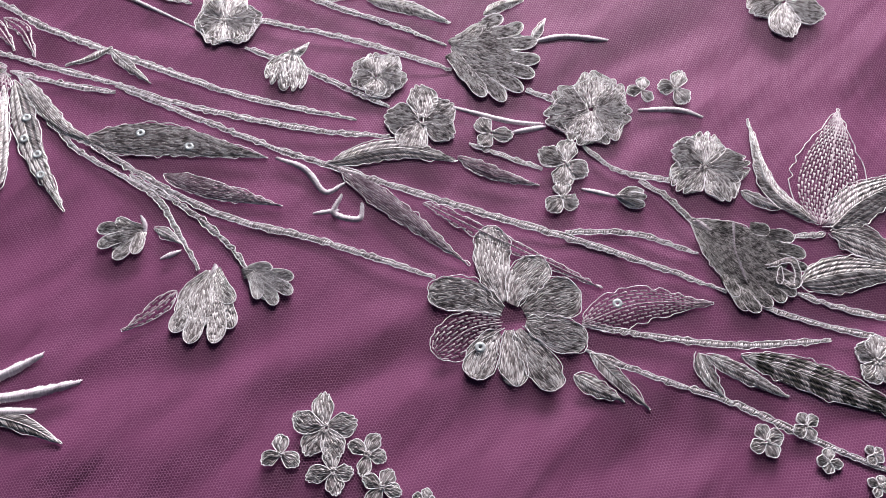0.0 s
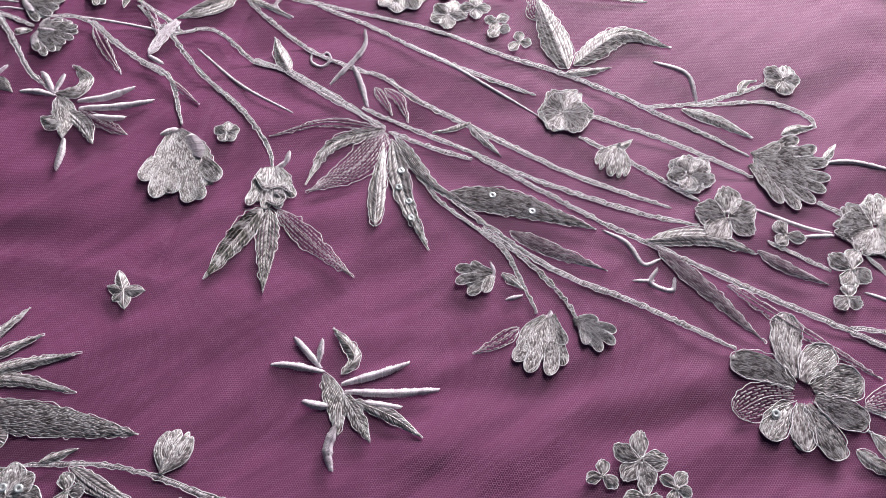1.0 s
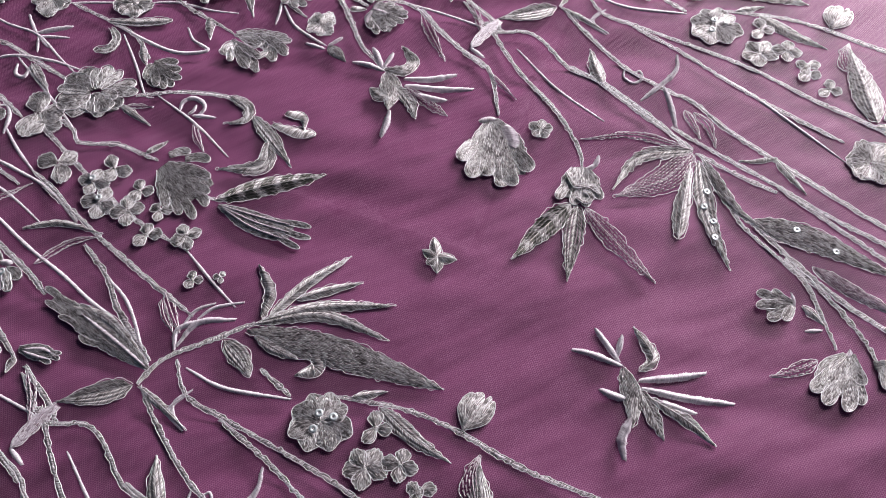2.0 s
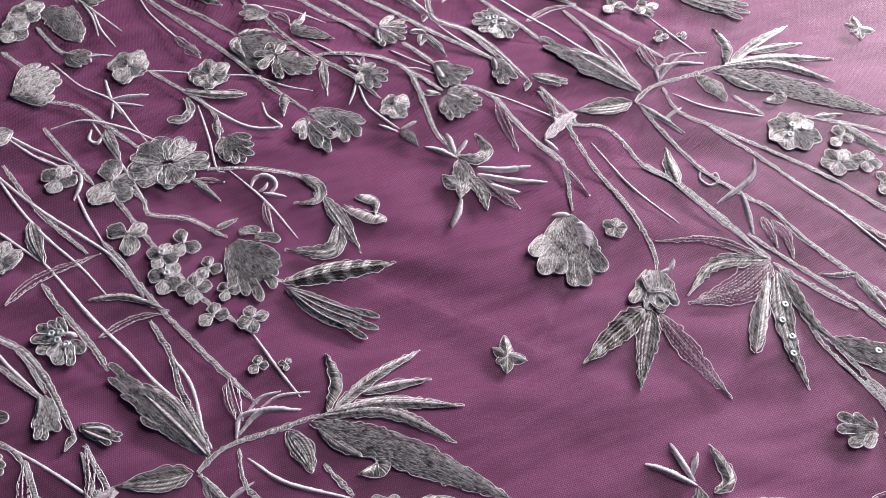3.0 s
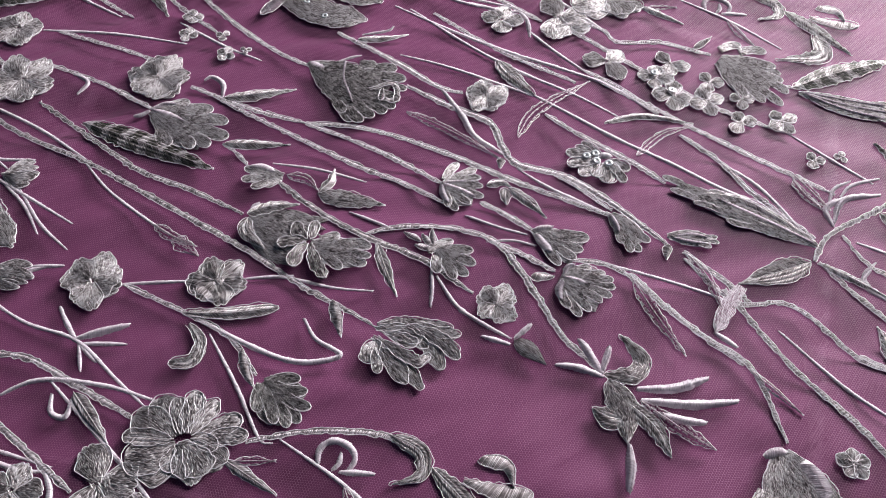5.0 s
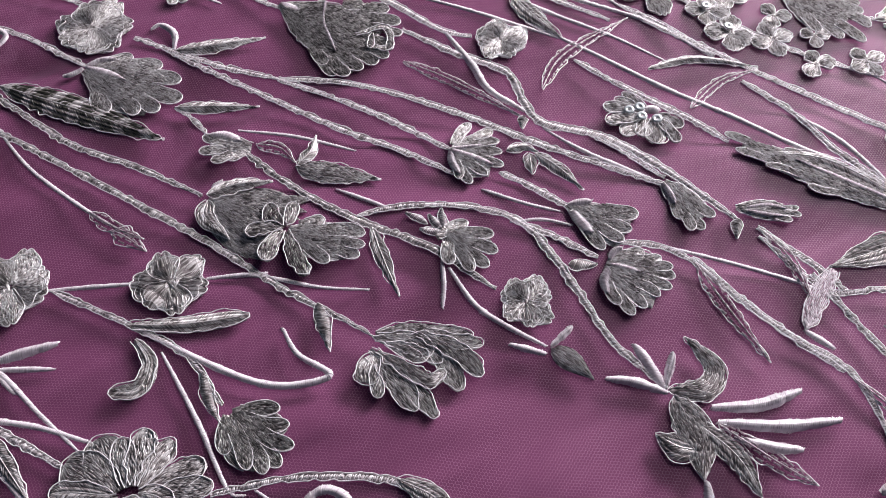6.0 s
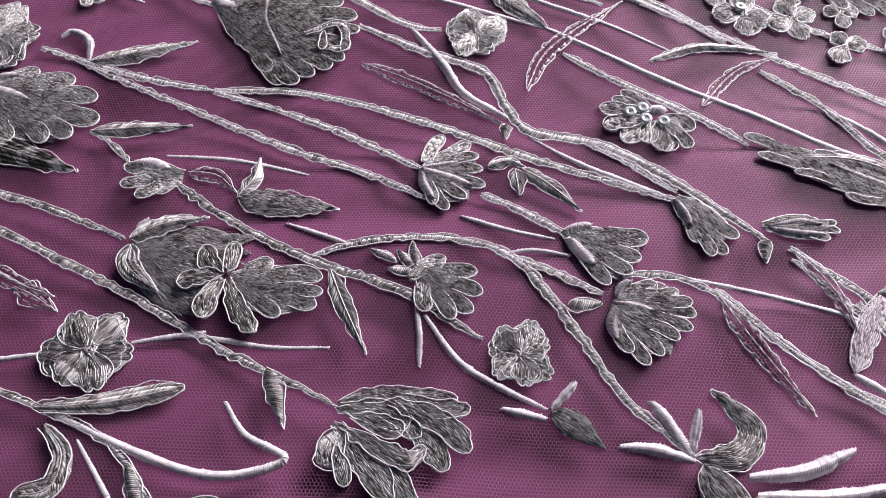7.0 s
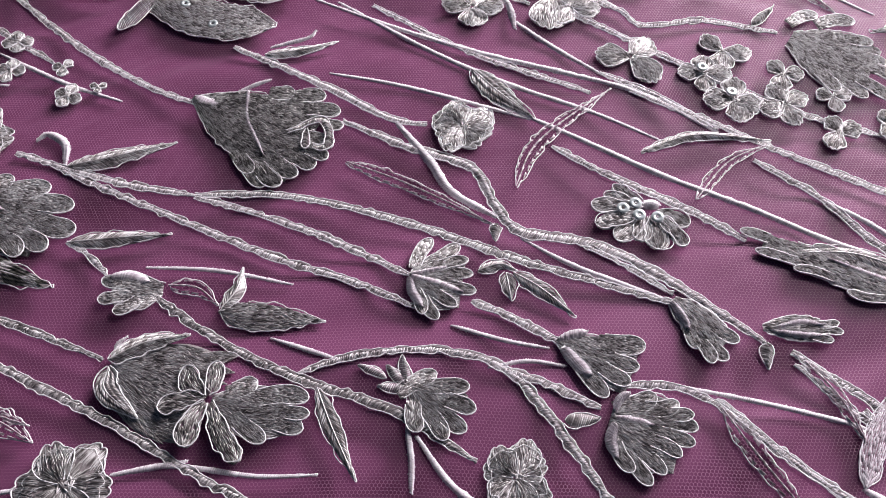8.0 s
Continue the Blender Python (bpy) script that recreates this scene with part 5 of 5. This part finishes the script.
repeat(spray('spray_flower', 'pale raised satin star spray with pointed rays on mauve net', (-130.5, 37.5), [([(-126.9, 39.6), (-124, 46.6), (-133.5, 55.1)], 4.5, 'slant'), ([(-132.9, 39), (-126.2, 29.2), (-123.7, 19.6)], 7, 'long'), ([(-125.4, 33.6), (-118.5, 26.2), (-112.8, 19.3)], 5.5, 'slant'), ([(-120.9, 31.8), (-107.2, 28.5), (-96.4, 23.6)], 4.5, 'slant')], [([(-133.1, 39.6), (-144.5, 40), (-151, 39.2)], 2.6), ([(-134.4, 40.7), (-139.8, 45.1), (-145.7, 49.7)], 2.6), ([(-135.6, 41.5), (-136.1, 50.7)], 2.2), ([(-126.1, 36.6), (-114.4, 42.2), (-105.5, 47.4)], 3), ([(-124.5, 34.3), (-109, 36.3), (-94.1, 40)], 3), ([(-119.8, 31.5), (-105.1, 32.2)], 2.4), ([(-124.7, 23.4), (-125.8, 14.9), (-123.1, 8.4)], 3.4), ([(-128.1, 28.6), (-133, 28.2), (-137.6, 28.8)], 3)]), 1)
repeat(leaf([(-175.6, 157.5), (-181, 164.2), (-186.2, 173.2)], 6, 'slant'), -1)
repeat(tendril([(-169.3, 169), (-168.4, 163.8), (-163.7, 162), (-161, 165.8), (-163.1, 169.1), (-165.4, 166.6)], 1.2), -1)
repeat(tendril([(-150.5, 182.9), (-149.3, 172.9), (-158.4, 154.1)], 2.4), -1)
repeat(tendril([(-151.3, 164.4), (-146.5, 156.4), (-141.5, 145.8)], 2.8), -1)
leaf([(-140.2, 155.1), (-135.2, 149), (-131.1, 143.6)], 3.5, 'lace')
leaf([(-136.6, 155.2), (-129.6, 150.5), (-124, 141)], 4, 'lace')
repeat(leaf([(-67.1, 175.5), (-75.5, 193), (-84.3, 211.7)], 12, 'slant'), -1)
leaf([(-64.9, 178), (-47.5, 195.6), (-27.9, 192.1)], 10, 'slant')
leaf([(-67.7, 173), (-58.9, 175.4), (-50.3, 179)], 4, 'slant')

stem([(-131.1, 135.9), (-113.5, 131.5), (-97.6, 128.7)], 2.2)
stem([(-36.4, 162.2), (-16, 167.2), (-1.7, 174), (9.6, 180.5)], 1.9)
tendril([(-33.8, 184.5), (-20.8, 180.3), (-16.4, 167.1)], 2.2)
blossom(15.2, 183, 7.9, 5, 3)
leaf([(-1.3, 174), (1.3, 179.5), (5.4, 181.3)], 3, 'slant')
stem([(-18, 165.7), (10.7, 171.6), (27, 164.8), (15.9, 156.9)], 1.9)
leaf([(-18.9, 163.6), (-7.5, 160.7), (4.8, 154.8)], 3, 'slant')
bell(-44.2, 144, -47, 128.9, 13.5, 5, 0.5)
leaf([(-45.1, 141.5), (-41.2, 144.4), (-39.4, 147)], 3, 'slant')
stem([(-58.7, 155.8), (-27.3, 148.5), (5.1, 137.6)], 2.2)

spray('ruffled_flower', 'large silver embroidered flower with nine rounded corded petals and one sequin', (22.7, 59), [([(19.9, 63.3), (17.2, 74.1), (17, 85.8)], 10.5, 'long'), ([(19.6, 60.4), (10.5, 64.9), (-1, 65.6)], 10.2, 'long'), ([(19.8, 57.4), (10.5, 55.2), (1.2, 48.3)], 11.5, 'lace'), ([(18.2, 54.8), (14.8, 49.7), (11.7, 41.6)], 8.7, 'long'), ([(21.4, 55.3), (22, 48.2), (23.2, 39.9)], 7.8, 'long'), ([(23.7, 55.3), (28.2, 48.2), (34.4, 39.1)], 8.7, 'long'), ([(26.1, 57.4), (33.8, 54.6), (42.6, 52)], 9.6, 'long'), ([(22.3, 62.5), (25.6, 69.2), (32.1, 75.4)], 10.2, 'long'), ([(25.8, 60.1), (32.5, 63.5), (41.5, 66.3)], 12.4, 'long')], [], [(13.5, 50.1)])
blossom(-66.3, 154.9, 11.6, 6, 9)
blossom(-17.8, 135, 8.7, 7, -4)
blossom(-3.4, 119.8, 11.1, 5, -37)
blossom(17, 115.6, 6.3, 3, -3)
fan_flower("large pale silver embroidered bell flower with ten scalloped corded lobes", [(5.3, 146.4), (15.9, 142.8), (25.4, 140)], [3, 19, 24, 21], [(14.2, 153.7, 5.4, 10), (21.3, 156.5, 5.4, 10), (27.5, 153.9, 5.4, 10), (31.8, 148.3, 5.4, 10), (32.5, 141.5, 5.4, 10), (30.7, 135.5, 5.4, 10), (27, 130.1, 5.4, 10), (21.4, 126.5, 5.4, 10), (15.4, 128, 5.4, 10), (10.6, 133.3, 5.4, 10)], focus=(3.5, 145.4))
blossom(47.4, 124.1, 13.7, 7, -8, tip=0.18)
blossom(39, 106, 8.1, 4, -26)
blossom(37.7, 95.1, 5.9, 3, -14)
bell(53.3, 95.3, 62.7, 95, 7.0, 3, 0.4)
blossom(80.3, 105.5, 12.1, 5, 5, tip=0.25)
copy_thing(trumpet, Matrix.Translation((0.0744, 0.0884, 0)) @ Matrix.Rotation(radians(-22), 4, "Z") @ Matrix.Scale(0.86, 4))
leaf([(111.3, 86.9), (116.9, 104.9), (122.3, 124.7)], 22, 'lace')
leaf([(109.8, 87.8), (98.2, 99.3), (94.5, 121.2)], 5, 'slant')
leaf([(114.4, 86.1), (123.8, 94.1), (141.9, 103.3)], 12, 'slant')
leaf([(114.2, 84.9), (123.4, 81.9), (136.4, 73.5)], 10, 'slant')
leaf([(103.2, 69.5), (117.1, 72.5), (134.8, 73.5)], 11, 'slant')
stem([(101.9, 83.4), (112.5, 84.3)], 2)
stem([(102, 66.5), (115.4, 61.8), (130.5, 58.7)], 2)
stem([(92.1, 62.4), (107, 57.7), (129.4, 52.3)], 2)
leaf([(41.6, 57.1), (57.6, 62.9), (78.4, 63.4)], 11, 'lace', sequins=1)
stem([(41.6, 57.1), (64.7, 53.3), (86.1, 51.6), (109.5, 53.2)], 2.2)
stem([(42.1, 49.9), (59.3, 43.1), (81.3, 35.7), (99.6, 27), (123, 17.2)], 2.2)
leaf([(43.6, 49.2), (50.1, 42.3), (58.6, 34)], 4.5, 'slant')
leaf([(38.7, 42.9), (45.3, 39.2), (51.9, 36.2)], 5, 'slant')
leaf([(72.8, 49.4), (75.2, 42.5), (78.7, 37.2)], 5, 'slant')
leaf([(75, 48.7), (85.2, 43.3), (95.8, 37.4)], 5, 'slant')
leaf([(84.3, 48.8), (103.3, 42.7), (128.8, 32.4)], 9, 'band', 'long')
blossom(88.3, 25.9, 5.0, 4, 21)
blossom(99.3, 30, 3.9, 4, 23)
blossom(103.9, 20.9, 3.4, 4, -17)
blossom(116, 22.8, 2.9, 4, 131)
blossom(116.1, 15, 3.0, 4, 153)
blossom(120.9, 47.5, 6.8, 5, 153)
blossom(-27.6, 28.4, 8.6, 5, 17, full=0.85)
repeat(blossom(-25, 17.2, 6.4, 4, 12, full=0.85), 1)
repeat(blossom(-38.7, 21.5, 5.6, 3, -22, full=0.85), 1)
repeat(blossom(-16.1, 21.7, 5.6, 4, -24, full=0.85), 1)
blossom(-12.1, 13.5, 5.6, 4, -22, full=0.85)
blossom(-1.2, 10.4, 3.0, 4, -12)
stem([(-114, 118.8), (-86, 101.3), (-59.7, 88.1), (-33.1, 81.3), (1, 70.3)], 2.4)
stem([(-120.9, 128.5), (-107.5, 110.4), (-81.9, 95), (-72.1, 81.8), (-65.8, 72)], 2)
stem([(-89.4, 101.3), (-71.5, 90.6), (-58.9, 80.2), (-51.4, 71.8)], 1.9)
leaf([(-104.5, 112.6), (-79.1, 112.5), (-49, 107.1)], 11, 'long', sequins=2)
leaf([(-79.4, 101.3), (-63.8, 96.4), (-43.6, 91.7)], 6, 'long', mat=LILAC)
fan_flower("small silver embroidered bud with four rounded corded lobes on net", [(-83.2, 83.7), (-88.4, 81.5), (-91.8, 80.6)], [3, 8, 9.5, 8], [(-90.8, 87.1, 4.4, 7), (-96, 83.5, 4.4, 7), (-95, 78.4, 4.4, 7), (-90.4, 75.2, 4.4, 7), (-84.8, 76.4, 4.4, 7)])
tendril([(-84.3, 88.4), (-82.7, 85.2), (-82.8, 82.1)], 1.2)
fan_flower("silver embroidered nodding flower with five rounded corded petals on net", [(-61.4, 71.6), (-63, 62.5), (-63.2, 55.5)], [4, 13, 16, 14], [(-71.1, 53.9, 6, 10), (-66.2, 50.7, 6, 10), (-59.3, 50.8, 6, 10), (-54.7, 55, 6, 10), (-54.8, 62.5, 6, 10)])
leaf([(-71, 65.8), (-76.6, 60), (-84.7, 54)], 5, 'lace')
tendril([(-61.2, 73.7), (-61.3, 71.7), (-62.6, 69.2)], 2)
fan_flower("small lilac silver embroidered bud with five corded lobes on net", [(-50.9, 71.3), (-45.7, 67.9), (-42.4, 65.9)], [3, 8, 9, 8], [(-45, 72.7, 4.2, 7), (-38.7, 69.8, 4.2, 7), (-38.8, 65.1, 4.2, 7), (-43.2, 61.8, 4.2, 7), (-48.3, 63.4, 4.2, 7)], mat=PALE)
leaf([(-79.7, 84.4), (-75.3, 82.2), (-71, 79.3)], 3, 'slant')
tendril([(-76.9, 75.3), (-71.6, 77.6)], 1.6)
leaf([(-27.8, 103.6), (-10.8, 91.1), (10.5, 74)], 6, 'long', mat=LILAC)
leaf([(-2.6, 93), (13.8, 84.3), (47.7, 67.4)], 4.5, 'lace')
leaf([(-31.3, 105.4), (-11.3, 110.3), (7.2, 106.7)], 7, 'slant', 'long')
leaf([(7.2, 107.6), (18.9, 102.2), (31.2, 98.7)], 4.5, 'long', mat=LILAC)
stem([(10.6, 112.3), (22.3, 107.7), (32.2, 104.1)], 1.9)
tendril([(-46.5, 107.2), (-37.8, 103.5), (-31.6, 96.3), (-25.9, 99.1)], 2)
tendril([(-26.6, 95.5), (-28.4, 89.6), (-21.3, 87.9), (-20.4, 92.8)], 2)
tendril([(-34.5, 89.5), (-27.2, 90.6)], 1.2)
tendril([(5.4, 124.7), (22.5, 120), (32.7, 119.1)], 1.7)
tendril([(23.3, 116.2), (33.5, 118.2)], 1.7)
stem([(27.9, 130.8), (37.2, 126.9)], 2)
tendril([(30.1, 148), (40.8, 150.1), (54, 148.8)], 2)
leaf([(30.1, 148.6), (32.9, 152.8), (34.8, 156.4)], 3, 'slant')
leaf([(15.1, 157.7), (20.5, 161.1), (27.8, 163.3)], 4, 'slant')
tendril([(62, 124.2), (74, 124.3), (81.1, 121.9)], 1.8)
blossom(63.3, 130.7, 4.4, 3, -36)
blossom(73.7, 131.5, 6.3, 3, -56)
stem([(44.3, 111.7), (55.5, 103.4), (71.9, 100.5)], 2)
stem([(60.3, 100.7), (68.2, 95.4), (75.5, 86.6)], 2)
tendril([(43.6, 97.9), (53.4, 95.6)], 1.5)
leaf([(89.7, 97.4), (94.4, 94.7), (100.6, 91.8)], 4, 'slant')
leaf([(-100.7, 144.8), (-107.1, 140.7), (-114.1, 138)], 2.5, 'satin')
leaf([(-101.5, 144.2), (-94.4, 137.7), (-87, 131.8)], 3.4, 'slant')
leaf([(-21.9, 163.4), (-9.2, 160.2), (4, 154.6)], 5, 'slant')
blossom(110.7, 163.4, 12.7, 5, -19)
stem([(38.1, 84.2), (57.5, 83.9), (75.5, 78)], 2)
stem([(-59.2, 145.2), (-40.1, 137.2), (-25.8, 130.3), (-13.5, 124.5)], 2.1)

repeat(bell(-466.6, 79.9, -456.5, 99.3, 28.4, 5, 0.5), 1)
leaf([(-490.5, 131.6), (-476.5, 128.5), (-460.4, 122.3)], 13, 'long', 'blunt')
blossom(-497.3, 125.7, 9.4, 6, 56)
blossom(-494.5, 113.1, 9.2, 5, -1)
stem([(-486.3, 120), (-466.7, 112.4), (-455.6, 111.3)], 2)
tendril([(-455.6, 110.5), (-444.3, 118.3)], 1.6)
blossom(-536.3, 161.9, 9.7, 6, 5)
tendril([(-531.8, 167.7), (-499.9, 152.3), (-479, 142.3)], 1.3)
tendril([(-532, 146.2), (-515.1, 139.8), (-500.1, 133.1)], 1.3)
tendril([(-516.3, 157.7), (-503.1, 147.3), (-493.6, 144.7)], 1.2)
tendril([(-518.3, 173.6), (-493.7, 155.9), (-479, 148.9)], 1.3)
repeat(stem([(-490.5, 99.8), (-471.9, 96.3)], 2), 1)
repeat(stem([(-443.3, 47), (-414.2, 35), (-381, 26.6)], 2), 1)
repeat(tendril([(-455.1, 60.2), (-432.8, 56.7), (-413.2, 57.3)], 1.4), 1)

stem([(-412.3, 181.1), (-405.7, 178.5), (-400, 174.6)], 1.8)
tendril([(-390.2, 155), (-391.3, 158.8), (-389.9, 161.2)], 1.0)
tendril([(-383.2, 248), (-374.4, 253.1), (-372.9, 256.2)], 1.2)
tendril([(-387.4, 231.3), (-383.2, 234.9), (-380, 237.1)], 1.2)

stem([(-143.3, 145.1), (-124.5, 139.1), (-96.1, 131.3)], 2.2)

repeat(leaf([(-287.7, -29.2), (-276.3, -32.6), (-264.8, -36.6)], 3, 'slant'), 1)
repeat(tendril([(-270.1, -23.2), (-273.9, -29.8), (-269.7, -35.7)], 1.3), 1)
repeat(stem([(-191.3, 161.4), (-177.3, 157.3), (-158.9, 148.5), (-132.5, 137.5)], 2.2), -1)

repeat(blossom(-97.3, 191.8, 5.8, 3, -4), -1)
repeat(blossom(-87.6, 185.9, 5.4, 3, -9), -1)

blossom(-563.5, 214.3, 10.7, 5, 9)
blossom(-535.3, 174.4, 9.7, 5, 26)
stem([(-556.2, 209.8), (-529.8, 198.8), (-504.8, 186.1)], 2)
stem([(-547.5, 185.2), (-530, 176.4), (-514.5, 170.5)], 2.2)
leaf([(-540.2, 217.3), (-524.2, 224.9), (-504.2, 234.6)], 6, 'band', 'long')
tendril([(-517.9, 241.7), (-498.6, 234.2), (-477.8, 228.9)], 1.3)

stem([(-98, 131.9), (-80.7, 125.9), (-63, 121.6), (-35.3, 116.3), (-13.1, 114.4)], 2.2)
stem([(-97.8, 131.1), (-82.3, 124.5), (-62.5, 116.4), (-45, 109.4), (-24.5, 102.7), (5.6, 92.7), (38, 82.8), (60.1, 75.3), (82.4, 66.9)], 2.4)
